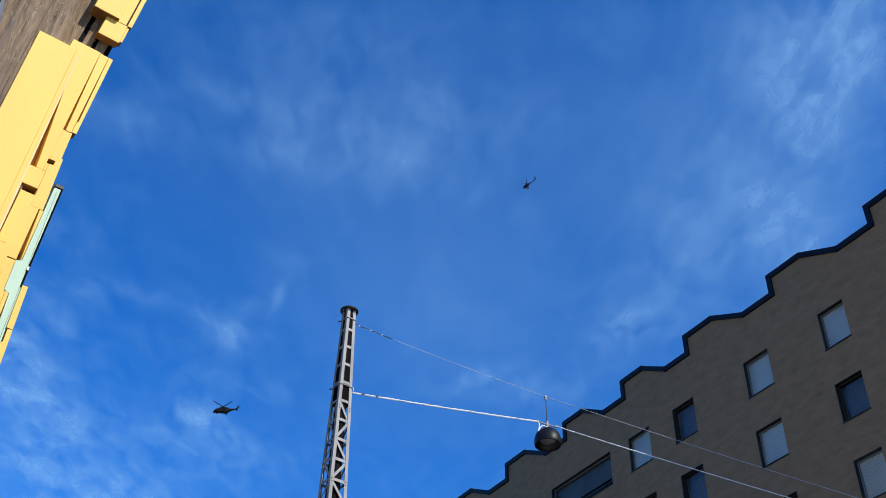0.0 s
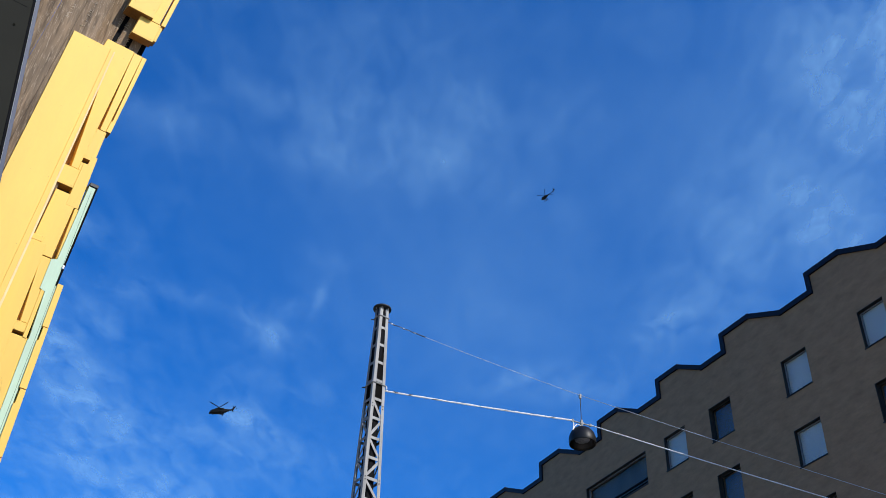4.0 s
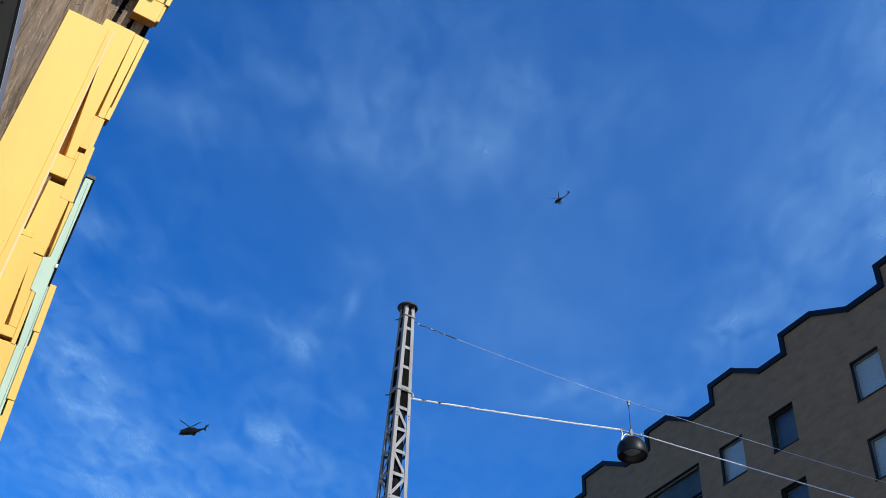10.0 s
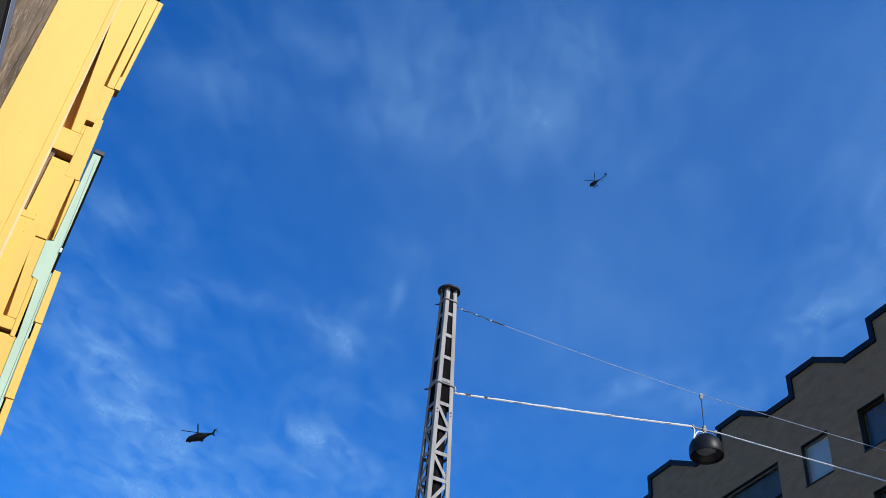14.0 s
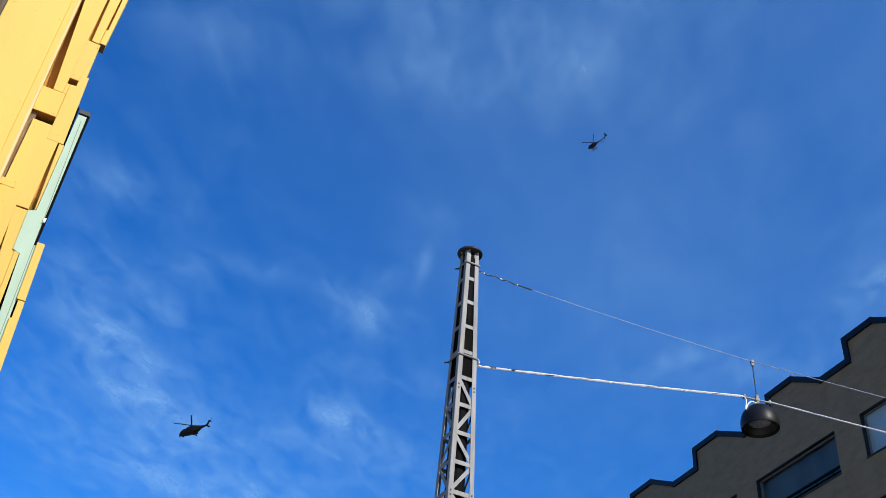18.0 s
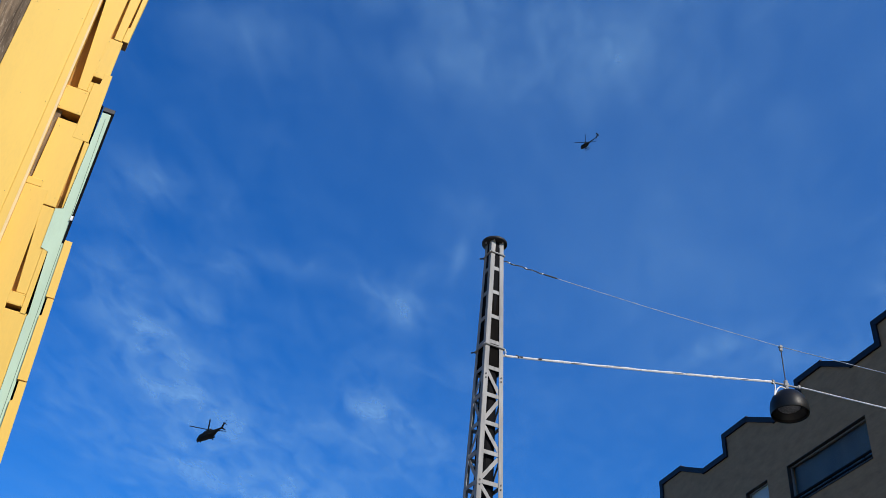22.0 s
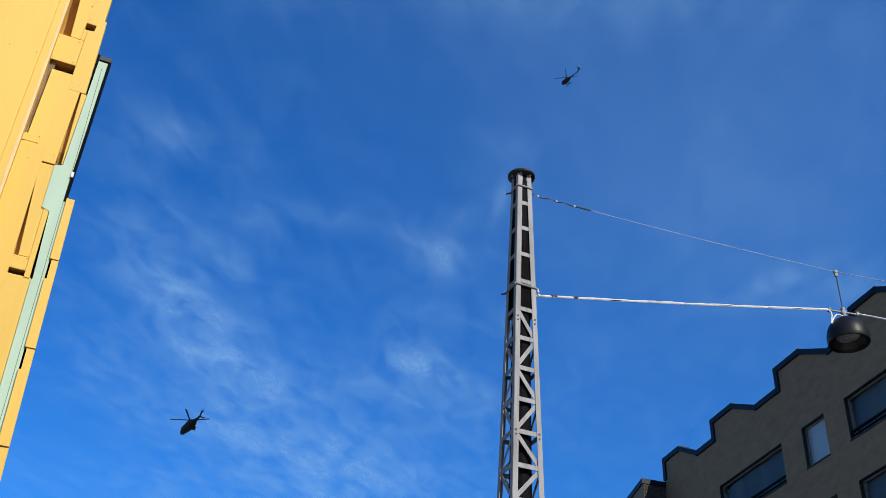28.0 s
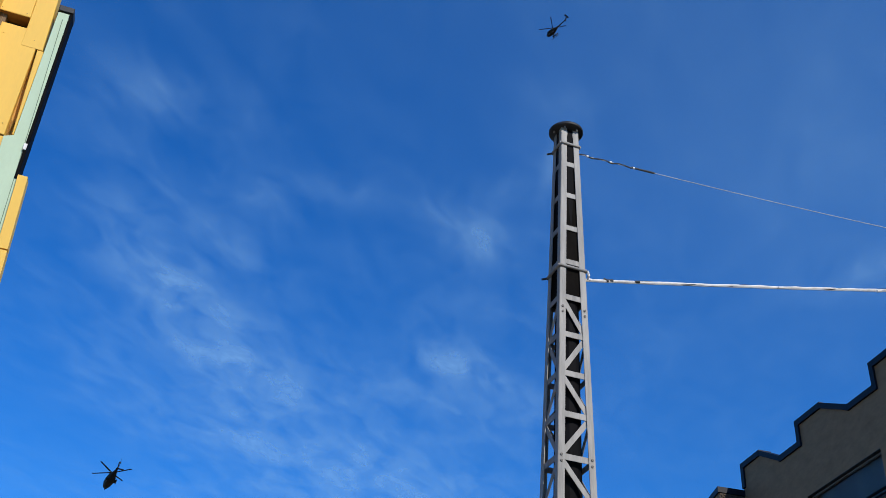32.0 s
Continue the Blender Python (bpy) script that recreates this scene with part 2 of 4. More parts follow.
# ---- materials ----
def material(name, color, rough=0.6, metal=0.0, vary=0.12, scale=6.0, bump=0.1, fine=60.0, stretch=(1, 1, 1), dark=None, spec=0.5, rand=0.0):
    """A painted, metal or mineral surface: two scales of colour variation, varied gloss and fine relief."""
    m = bpy.data.materials.new(name)
    m.use_nodes = True
    n, l = m.node_tree.nodes, m.node_tree.links
    b = n["Principled BSDF"]
    co = n.new("ShaderNodeTexCoord")
    mp = n.new("ShaderNodeMapping")
    mp.inputs["Scale"].default_value = stretch
    l.new(co.outputs["Object"], mp.inputs["Vector"])
    big, small = n.new("ShaderNodeTexNoise"), n.new("ShaderNodeTexNoise")
    for t, s, d in ((big, scale, 4), (small, fine, 3)):
        t.inputs["Scale"].default_value, t.inputs["Detail"].default_value, t.inputs["Roughness"].default_value = s, d, 0.6
        l.new(mp.outputs[0], t.inputs["Vector"])
    mix = n.new("ShaderNodeMix")
    mix.data_type = "RGBA"
    lo = dark if dark else tuple(c * (1 - 2.2 * vary) for c in color)
    hi = tuple(min(1, c * (1 + vary)) for c in color)
    mix.inputs["A"].default_value, mix.inputs["B"].default_value = (*lo, 1), (*hi, 1)
    ramp = n.new("ShaderNodeMapRange")
    ramp.inputs["From Min"].default_value, ramp.inputs["From Max"].default_value = 0.25, 0.75
    add = n.new("ShaderNodeMath")
    add.operation = "MULTIPLY_ADD"
    add.inputs[1].default_value, add.inputs[2].default_value = 0.35, 0.0
    sm = n.new("ShaderNodeMath")
    l.new(small.outputs["Fac"], add.inputs[0])
    l.new(big.outputs["Fac"], sm.inputs[0])
    l.new(add.outputs[0], sm.inputs[1])
    sub = n.new("ShaderNodeMath")
    sub.operation = "SUBTRACT"
    sub.inputs[1].default_value = 0.175
    l.new(sm.outputs[0], sub.inputs[0])
    l.new(sub.outputs[0], ramp.inputs["Value"])
    l.new(ramp.outputs[0], mix.inputs["Factor"])
    out = mix.outputs["Result"]
    if rand:
        info = n.new("ShaderNodeObjectInfo")
        hsv = n.new("ShaderNodeHueSaturation")
        rr = n.new("ShaderNodeMapRange")
        rr.inputs["To Min"].default_value, rr.inputs["To Max"].default_value = 1 - rand, 1 + rand * 0.5
        l.new(info.outputs["Random"], rr.inputs["Value"])
        l.new(rr.outputs[0], hsv.inputs["Value"])
        l.new(out, hsv.inputs["Color"])
        out = hsv.outputs["Color"]
    l.new(out, b.inputs["Base Color"])
    rg = n.new("ShaderNodeMapRange")
    rg.inputs["To Min"].default_value, rg.inputs["To Max"].default_value = max(0.03, rough - 0.12), min(1, rough + 0.12)
    l.new(small.outputs["Fac"], rg.inputs["Value"])
    l.new(rg.outputs[0], b.inputs["Roughness"])
    b.inputs["Metallic"].default_value = metal
    b.inputs["Specular IOR Level"].default_value = spec
    if bump:
        bp = n.new("ShaderNodeBump")
        bp.inputs["Strength"].default_value, bp.inputs["Distance"].default_value = bump, 0.01
        l.new(small.outputs["Fac"], bp.inputs["Height"])
        l.new(bp.outputs[0], b.inputs["Normal"])
    return m


YELLOW = material("yellow_paint", (0.85, 0.525, 0.088), 0.6, vary=0.045, scale=1.3, bump=0.06, fine=40, stretch=(1, 1, 0.25), rand=0.03)
SHADED_YELLOW = material("shaded_yellow_board", (0.50, 0.275, 0.060), 0.75, vary=0.12, scale=3, bump=0.2, stretch=(4, 4, 0.5))
LIT_EDGE = material("lit_board_edge", (0.86, 0.60, 0.27), 0.7, vary=0.05, scale=3, bump=0.05)
FIBRE = material("pale_wood_fibre", (0.46, 0.38, 0.28), 0.9, vary=0.2, scale=8, bump=0.1)
UNDERSIDE = material("shaded_raw_underside", (0.27, 0.125, 0.030), 0.8, vary=0.15, scale=6, bump=0.1)
SCREW = material("screw_steel", (0.42, 0.27, 0.08), 0.6, 0.2, bump=0)
MINT = material("mint_board", (0.50, 0.64, 0.45), 0.6, vary=0.06, scale=2, bump=0.05, stretch=(1, 1, 0.3))
BLACK = material("black_metal", (0.005, 0.005, 0.006), 0.7, 0.0, vary=0.2, bump=0.03, spec=0.06)
SOFFIT = material("black_panel", (0.0165, 0.0160, 0.0110), 0.7, vary=0.1, scale=0.8, bump=0.03, spec=0.1)
TRIM = material("grey_metal_trim", (0.040, 0.049, 0.084), 0.5, 0.0, vary=0.06, bump=0.02)
PLASTER = material("grey_brown_plaster", (0.285, 0.172, 0.086), 0.9, vary=0.13, scale=1.6, bump=0.55, fine=7, stretch=(1, 1, 2.2))
BRICK = material("shade_brown_brick", (0.075, 0.052, 0.036), 0.9, vary=0.15, scale=3, bump=0.3, fine=40, rand=0.25)
MORTAR = material("shade_mortar", (0.055, 0.045, 0.038), 0.95, vary=0.1, bump=0.1)
CAPPING = material("dark_blue_sheet_metal", (0.0065, 0.0085, 0.0165), 0.55, 0.0, vary=0.1, scale=1.5, bump=0.02, spec=0.2)
FRAME_DARK = material("dark_window_frame", (0.016, 0.013, 0.010), 0.6, vary=0.1, bump=0.02)
FRAME_GREY = material("grey_window_frame", (0.16, 0.17, 0.18), 0.5, vary=0.06, bump=0.02)
BLIND = material("pale_roller_blind", (0.50, 0.50, 0.46), 0.8, vary=0.05, scale=2, bump=0.05)
WIDE_ROOM = material("dim_wide_room", (0.085, 0.10, 0.105), 0.9, vary=0.25, scale=0.7, bump=0.05, stretch=(2, 1, 0.3))
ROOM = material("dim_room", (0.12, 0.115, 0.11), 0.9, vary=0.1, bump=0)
STEEL = material("galvanised_steel", (0.27, 0.264, 0.248), 0.62, 0.0, vary=0.2, scale=4, bump=0.08, fine=50, stretch=(3, 3, 0.35))
DARKSTEEL = material("dark_steel", (0.05, 0.048, 0.046), 0.5, 0.3, vary=0.2, bump=0.05)
CABLE = material("white_cable", (0.84, 0.82, 0.78), 0.5, vary=0.15, scale=12, bump=0.05)
WIRE = material("steel_wire", (0.46, 0.49, 0.54), 0.5, 0.0, vary=0.12, scale=20, bump=0)
SHADE = material("dark_grey_lamp_enamel", (0.010, 0.0105, 0.010), 0.46, 0.0, vary=0.12, scale=4, bump=0.02, spec=0.25)
REFLECTOR = material("lamp_reflector", (0.022, 0.022, 0.021), 0.35, 0.2, vary=0.2, scale=8, bump=0.02)
OLIVE = material("dark_olive_paint", (0.007, 0.007, 0.006), 0.7, vary=0.15, scale=0.8, bump=0.02, fine=6, spec=0.15)
BLADE = material("dark_blade", (0.010, 0.010, 0.012), 0.7, vary=0.1, bump=0, spec=0.15)
COCKPIT = material("cockpit_glass", (0.02, 0.025, 0.03), 0.08, 0.0, vary=0.05, bump=0)
BOUNCE_PLASTER = material("warm_bounce_plaster", (0.74, 0.61, 0.46), 0.9, vary=0.08, scale=0.4, bump=0.2, fine=12)
BOUNCE_GROUND = material("pale_bounce_ground", (0.30, 0.265, 0.22), 0.9, vary=0.15, scale=0.3, bump=0.5, fine=40)
ROOFING = material("roof_felt", (0.07, 0.07, 0.07), 0.9, vary=0.12, scale=0.6, bump=0.2)


def wood_material():
    """Grey-brown weathered wood: long dark streaks, pale torn fibres and deep relief."""
    m = bpy.data.materials.new("weathered_wood")
    m.use_nodes = True
    n, l = m.node_tree.nodes, m.node_tree.links
    b = n["Principled BSDF"]
    b.inputs["Roughness"].default_value, b.inputs["Specular IOR Level"].default_value = 0.9, 0.2
    co = n.new("ShaderNodeTexCoord")

    def grain(scale, stretch, detail, lo, hi):
        mp, t, r = n.new("ShaderNodeMapping"), n.new("ShaderNodeTexNoise"), n.new("ShaderNodeMapRange")
        mp.inputs["Scale"].default_value = stretch
        t.inputs["Scale"].default_value, t.inputs["Detail"].default_value, t.inputs["Distortion"].default_value = scale, detail, 0.4
        r.inputs["From Min"].default_value, r.inputs["From Max"].default_value = lo, hi
        l.new(co.outputs["Object"], mp.inputs["Vector"])
        l.new(mp.outputs[0], t.inputs["Vector"])
        l.new(t.outputs["Fac"], r.inputs["Value"])
        return r.outputs[0]

    streak = grain(14, (1, 1, 0.10), 5, 0.32, 0.68)
    fibre = grain(62, (1, 1, 0.09), 3, 0.56, 0.74)
    stain = grain(1.4, (1, 1, 0.5), 4, 0.3, 0.7)
    last = None
    for fac, ca, cb in ((streak, (0.085, 0.058, 0.036), (0.30, 0.205, 0.124)), (stain, None, (0.17, 0.13, 0.09)), (fibre, None, (0.52, 0.41, 0.29))):
        mx = n.new("ShaderNodeMix")
        mx.data_type = "RGBA"
        mx.inputs["B"].default_value = (*cb, 1)
        if ca:
            mx.inputs["A"].default_value = (*ca, 1)
            l.new(fac, mx.inputs["Factor"])
        else:
            half = n.new("ShaderNodeMath")
            half.operation = "MULTIPLY"
            half.inputs[1].default_value = 0.45 if fac is stain else 0.6
            l.new(fac, half.inputs[0])
            l.new(half.outputs[0], mx.inputs["Factor"])
            l.new(last, mx.inputs["A"])
        last = mx.outputs["Result"]
    l.new(last, b.inputs["Base Color"])
    bp = n.new("ShaderNodeBump")
    bp.inputs["Strength"].default_value, bp.inputs["Distance"].default_value = 0.8, 0.012
    l.new(streak, bp.inputs["Height"])
    l.new(bp.outputs[0], b.inputs["Normal"])
    return m


WOOD = wood_material()


def pane_material(name, gloss):
    m = bpy.data.materials.new(name)
    m.use_nodes = True
    n, l = m.node_tree.nodes, m.node_tree.links
    n.remove(n["Principled BSDF"])
    gl, tr, mx, lw = n.new("ShaderNodeBsdfGlossy"), n.new("ShaderNodeBsdfTransparent"), n.new("ShaderNodeMixShader"), n.new("ShaderNodeLayerWeight")
    gl.inputs["Roughness"].default_value = 0.02
    gl.inputs["Color"].default_value = (0.9, 0.93, 0.95, 1)
    tr.inputs["Color"].default_value = (0.94, 0.96, 0.96, 1)
    lw.inputs["Blend"].default_value = 0.5
    pw, ml = n.new("ShaderNodeMath"), n.new("ShaderNodeMath")
    pw.operation, ml.operation = "POWER", "MULTIPLY_ADD"
    pw.inputs[1].default_value, ml.inputs[1].default_value, ml.inputs[2].default_value = 4.0, gloss, gloss * 0.175
    l.new(lw.outputs["Facing"], pw.inputs[0])
    l.new(pw.outputs[0], ml.inputs[0])
    l.new(ml.outputs[0], mx.inputs[0])
    l.new(tr.outputs[0], mx.inputs[1])
    l.new(gl.outputs[0], mx.inputs[2])
    l.new(mx.outputs[0], n["Material Output"].inputs[0])
    return m


PANE = pane_material("window_pane", 0.20)
WIDE_PANE = pane_material("wide_window_pane", 0.07)


def cloud_material():
    """Thin high cloud: soft patches broken up by stretched wisps, lit through by the sun."""
    m = bpy.data.materials.new("thin_cloud")
    m.use_nodes = True
    n, l = m.node_tree.nodes, m.node_tree.links
    n.remove(n["Principled BSDF"])

    def math_node(op, a, b=None, c=None, clamp=False):
        k = n.new("ShaderNodeMath")
        k.operation, k.use_clamp = op, clamp
        for i, v in enumerate((a, b, c)):
            if v is None:
                continue
            if isinstance(v, (int, float)):
                k.inputs[i].default_value = v
            else:
                l.new(v, k.inputs[i])
        return k.outputs[0]

    co = n.new("ShaderNodeTexCoord")

    def wisps(scale, detail, stretch, turn, distort, offset, rough=0.62):
        mp = n.new("ShaderNodeMapping")
        mp.inputs["Scale"].default_value, mp.inputs["Rotation"].default_value = stretch, (0, 0, radians(turn))
        mp.inputs["Location"].default_value = offset
        t = n.new("ShaderNodeTexNoise")
        t.inputs["Scale"].default_value, t.inputs["Detail"].default_value = scale, detail
        t.inputs["Roughness"].default_value, t.inputs["Distortion"].default_value = rough, distort
        l.new(co.outputs["Object"], mp.inputs["Vector"])
        l.new(mp.outputs[0], t.inputs["Vector"])
        return t.outputs["Fac"]

    broad = wisps(0.0016, 4, (1, 0.6, 1), 12, 0.3, (3, 1, 0))
    streak = wisps(0.0105, 4, (1, 0.55, 1), -28, 0.5, (0, 5, 0), 0.54)
    fine = wisps(0.030, 3, (1, 0.5, 1), -50, 0.6, (7, 0, 0), 0.45)

    def patch(x, y, rx, ry, turn, amp):
        mp = n.new("ShaderNodeMapping")
        mp.vector_type = "TEXTURE"
        mp.inputs["Location"].default_value = (x, y, 0)
        mp.inputs["Rotation"].default_value = (0, 0, radians(turn))
        mp.inputs["Scale"].default_value = (rx, ry, 1)
        ln = n.new("ShaderNodeVectorMath")
        ln.operation = "LENGTH"
        l.new(co.outputs["Object"], mp.inputs["Vector"])
        l.new(mp.outputs[0], ln.inputs[0])
        r2 = math_node("MULTIPLY", ln.outputs["Value"], ln.outputs["Value"])
        return math_node("MULTIPLY", math_node("EXPONENT", math_node("MULTIPLY", r2, -0.6)), amp)

    def field(rows):
        total = None
        for row in rows:
            g = patch(*row)
            total = g if total is None else math_node("ADD", total, g)
        return total

    bank, total, veil = field(CLOUD_BANKS), field(CLOUD_STREAKS + CLOUD_PUFFS), field(CLOUD_VEILS)
    torn = math_node("MULTIPLY_ADD", streak, 2.8, -0.85, clamp=True)
    wispy = math_node("MULTIPLY_ADD", fine, 0.9, 0.55)
    cover = math_node("MULTIPLY", total, math_node("MULTIPLY_ADD", torn, 1.3, 0.25))
    cover = math_node("ADD", cover, math_node("MULTIPLY", bank, math_node("MULTIPLY_ADD", torn, 0.8, 0.5)))
    loose = math_node("MULTIPLY", math_node("MULTIPLY_ADD", broad, 2.2, -0.70, clamp=True), math_node("MULTIPLY_ADD", torn, 0.9, 0.05))
    cover = math_node("MULTIPLY", math_node("MULTIPLY_ADD", loose, 0.24, cover), wispy)
    cover = math_node("ADD", cover, math_node("MULTIPLY", veil, math_node("MULTIPLY_ADD", broad, 1.0, 0.5)))
    alpha = math_node("MULTIPLY", cover, 0.38, clamp=True)
    di, tl, mx1, tr, mx = n.new("ShaderNodeBsdfDiffuse"), n.new("ShaderNodeBsdfTranslucent"), n.new("ShaderNodeMixShader"), n.new("ShaderNodeBsdfTransparent"), n.new("ShaderNodeMixShader")
    di.inputs[0].default_value = (0.54, 0.88, 1.0, 1)
    tl.inputs[0].default_value = (0.54, 0.88, 1.0, 1)
    mx1.inputs[0].default_value = 0.7
    l.new(di.outputs[0], mx1.inputs[1])
    l.new(tl.outputs[0], mx1.inputs[2])
    l.new(alpha, mx.inputs[0])
    l.new(tr.outputs[0], mx.inputs[1])
    l.new(mx1.outputs[0], mx.inputs[2])
    l.new(mx.outputs[0], n["Material Output"].inputs[0])
    return m


# ---- building blocks ----
def finish(name, bm, mat, smooth=False):
    bmesh.ops.recalc_face_normals(bm, faces=bm.faces)
    me = bpy.data.meshes.new(name)
    bm.to_mesh(me)
    bm.free()
    me.materials.append(mat)
    if smooth:
        for p in me.polygons:
            p.use_smooth = True
    return me


def part(name, bm, mat, parent, label="", smooth=False):
    ob = new(name, finish(name, bm, mat, smooth))
    ob.parent = parent
    return tagged(ob, label)


def piece(name, me, parent, m):
    """An object of its own on a shared mesh."""
    ob = new(name, me)
    ob.parent = parent
    ob.matrix_basis = m
    return ob


def sized(m, s):
    """The pose m scaled by s; the scales used are chosen to fit the camera's view."""
    return m @ Matrix.Scale(s, 4)


def thing(name, m, label, category, group="", kind=""):
    ob = new(name)
    ob.matrix_basis = m
    return tagged(ob, label, category, group, kind)


def add_box(bm, x0, x1, y0, y1, z0, z1, bevel=0.0):
    v = bmesh.ops.create_cube(bm, size=1.0)["verts"]
    for w in v:
        w.co = Vector(((x0 + x1) / 2 + w.co.x * (x1 - x0), (y0 + y1) / 2 + w.co.y * (y1 - y0), (z0 + z1) / 2 + w.co.z * (z1 - z0)))
    if bevel:
        es = list({e for w in v for e in w.link_edges})
        bmesh.ops.bevel(bm, geom=es, offset=bevel, segments=1, affect="EDGES")
    return bm


def box(x0, x1, y0, y1, z0, z1, bevel=0.0):
    return add_box(bmesh.new(), x0, x1, y0, y1, z0, z1, bevel)


def add_prism(bm, pts, y0, y1, bevel=0.0):
    """A flat shape given in x and z, thick from y0 (front) to y1."""
    a = [bm.verts.new((x, y0, z)) for x, z in pts]
    b = [bm.verts.new((x, y1, z)) for x, z in pts]
    k = len(pts)
    f = bm.faces.new(a)
    bm.faces.new(b[::-1])
    for i in range(k):
        bm.faces.new((a[i], b[i], b[(i + 1) % k], a[(i + 1) % k]))
    if bevel:
        bmesh.ops.bevel(bm, geom=list(f.edges), offset=bevel, segments=1, affect="EDGES")
    return bm


def add_rod(bm, p, q, r, sides=8, r2=None):
    p, q = Vector(p), Vector(q)
    d = q - p
    m = Matrix.Translation((p + q) / 2) @ d.to_track_quat("Z", "Y").to_matrix().to_4x4()
    bmesh.ops.create_cone(bm, cap_ends=True, segments=sides, radius1=r, radius2=r if r2 is None else r2, depth=d.length, matrix=m)
    return bm


def rod(p, q, r, sides=8, r2=None):
    return add_rod(bmesh.new(), p, q, r, sides, r2)


def add_tube(bm, pts, r, sides=6):
    """A round cord along a line of points."""
    pts = [Vector(p) for p in pts]
    rings = []
    for i, p in enumerate(pts):
        d = (pts[min(i + 1, len(pts) - 1)] - pts[max(i - 1, 0)]).normalized()
        side = d.cross(Vector((0, 0, 1)) if abs(d.z) < 0.9 else Vector((1, 0, 0))).normalized()
        up = side.cross(d)
        rings.append([bm.verts.new(p + r * (math.cos(a) * side + math.sin(a) * up)) for a in [2 * math.pi * k / sides for k in range(sides)]])
    for a, b in zip(rings, rings[1:]):
        for k in range(sides):
            bm.faces.new((a[k], a[(k + 1) % sides], b[(k + 1) % sides], b[k]))
    bm.faces.new(rings[0][::-1])
    bm.faces.new(rings[-1])
    return bm


def add_bar(bm, p, q, w, t, face):
    """A flat bar from p to q, w wide across and t thick along the direction face."""
    p, q, f = Vector(p), Vector(q), Vector(face).normalized()
    d = (q - p).normalized()
    s = d.cross(f).normalized() * (w / 2)
    f = f * (t / 2)
    a = [bm.verts.new(p + i * s + j * f) for i, j in ((-1, -1), (1, -1), (1, 1), (-1, 1))]
    b = [bm.verts.new(q + i * s + j * f) for i, j in ((-1, -1), (1, -1), (1, 1), (-1, 1))]
    bm.faces.new(a[::-1])
    bm.faces.new(b)
    for k in range(4):
        bm.faces.new((a[k], a[(k + 1) % 4], b[(k + 1) % 4], b[k]))
    return bm


def lathe(profile, sides=40):
    """A body of revolution round z from (radius, height) pairs."""
    bm = bmesh.new()
    rings = [[bm.verts.new((r * math.cos(2 * math.pi * k / sides), r * math.sin(2 * math.pi * k / sides), z)) for k in range(sides)] for r, z in profile]
    for a, b in zip(rings, rings[1:]):
        for k in range(sides):
            bm.faces.new((a[k], a[(k + 1) % sides], b[(k + 1) % sides], b[k]))
    return bm


def add_body(bm, sections, sides=20):
    """A rounded hull along y: rows of (y, centre z, half width, half height, squareness)."""
    rings = []
    for y, cz, w, h, e in sections:
        ring = []
        for k in range(sides):
            a = 2 * math.pi * k / sides
            c, s = math.cos(a), math.sin(a)
            ring.append(bm.verts.new((w * math.copysign(abs(c) ** e, c), y, cz + h * math.copysign(abs(s) ** e, s))))
        rings.append(ring)
    for a, b in zip(rings, rings[1:]):
        for k in range(sides):
            bm.faces.new((a[k], a[(k + 1) % sides], b[(k + 1) % sides], b[k]))
    bm.faces.new(rings[0][::-1])
    bm.faces.new(rings[-1])
    return bm


# ---- the ground ----
# out of view; pale and warm so it bounces sunlight up onto the building
bm = bmesh.new()
bmesh.ops.create_grid(bm, x_segments=8, y_segments=8, size=2500)
ground = new("ground", finish("ground", bm, BOUNCE_GROUND))
tagged(ground, "unseen ground reaching the horizon, kept pale to bounce light", "ground", kind="structure")

# plain unseen wall closing the place beside and behind the camera, added to bounce warm sunlight
bounce_wall = new("bounce_wall", finish("bounce_wall", box(-3.0, 60.0, -0.4, 0.0, 0.0, 17.0), BOUNCE_PLASTER))
bounce_wall.matrix_basis = pose(-8.2 * 0.879, -8.2 * 0.477, 0, 0, 0, -61.5)
tagged(bounce_wall, "plain pale unseen wall added to bounce warm light", "wall", kind="structure")

# ---- the high cloud ----
bm = bmesh.new()
bmesh.ops.create_grid(bm, x_segments=1, y_segments=1, size=1)
for v in bm.verts:
    v.co = Vector((v.co.x * 4200, 1900 + v.co.y * 2400, 0))
cloud_layer = new("cloud_layer", finish("cloud_layer", bm, cloud_material()))
tagged(cloud_layer, "thin wispy white cloud drifting over blue sky", "cloud", kind="stuff")


# ---- the yellow house: a facade of layered boards; u runs along it, z up ----
VIEW_LEAN = 14.0        # degrees the facade leans to fit the camera's view, about a line 15 up


def on(u, z):
    """A point of the facade on its leaning plane, sheared and foreshortened to fit the camera's view."""
    h = z - 15.0
    u += 0.025 * (z - 14.0) + 0.058 * max(0, z - 16.6) - 0.015 * max(0, 14.5 - z) + 0.04 * max(0, 13.0 - z)
    h -= 0.035 * max(0, z - 17.5)
    return 0.5 + (u - 0.5) / (1 + 0.01593 * h), 15.0 + 0.8506 * h / (1 + 0.01593 * h)


house = thing("house", sized(pose(-10.664, 13.556, 0.409, 0, 0, 36), 1.3176), "house with layered yellow wooden boards over dark weathered wood", "house")
FRONT = -0.22
# quads: four corners (u, z) from bottom left anticlockwise, and how far the face stands proud
QUADS = []


def rect(u0, u1, z0, z1, proud=0.0):
    QUADS.append(([(u0, z0), (u1, z0), (u1, z1), (u0, z1)], proud))


def shape(pts, proud=0.0):
    QUADS.append((pts, proud))


def quad(a, b, c, d, proud=0.0):
    QUADS.append(([a, b, c, d], proud))


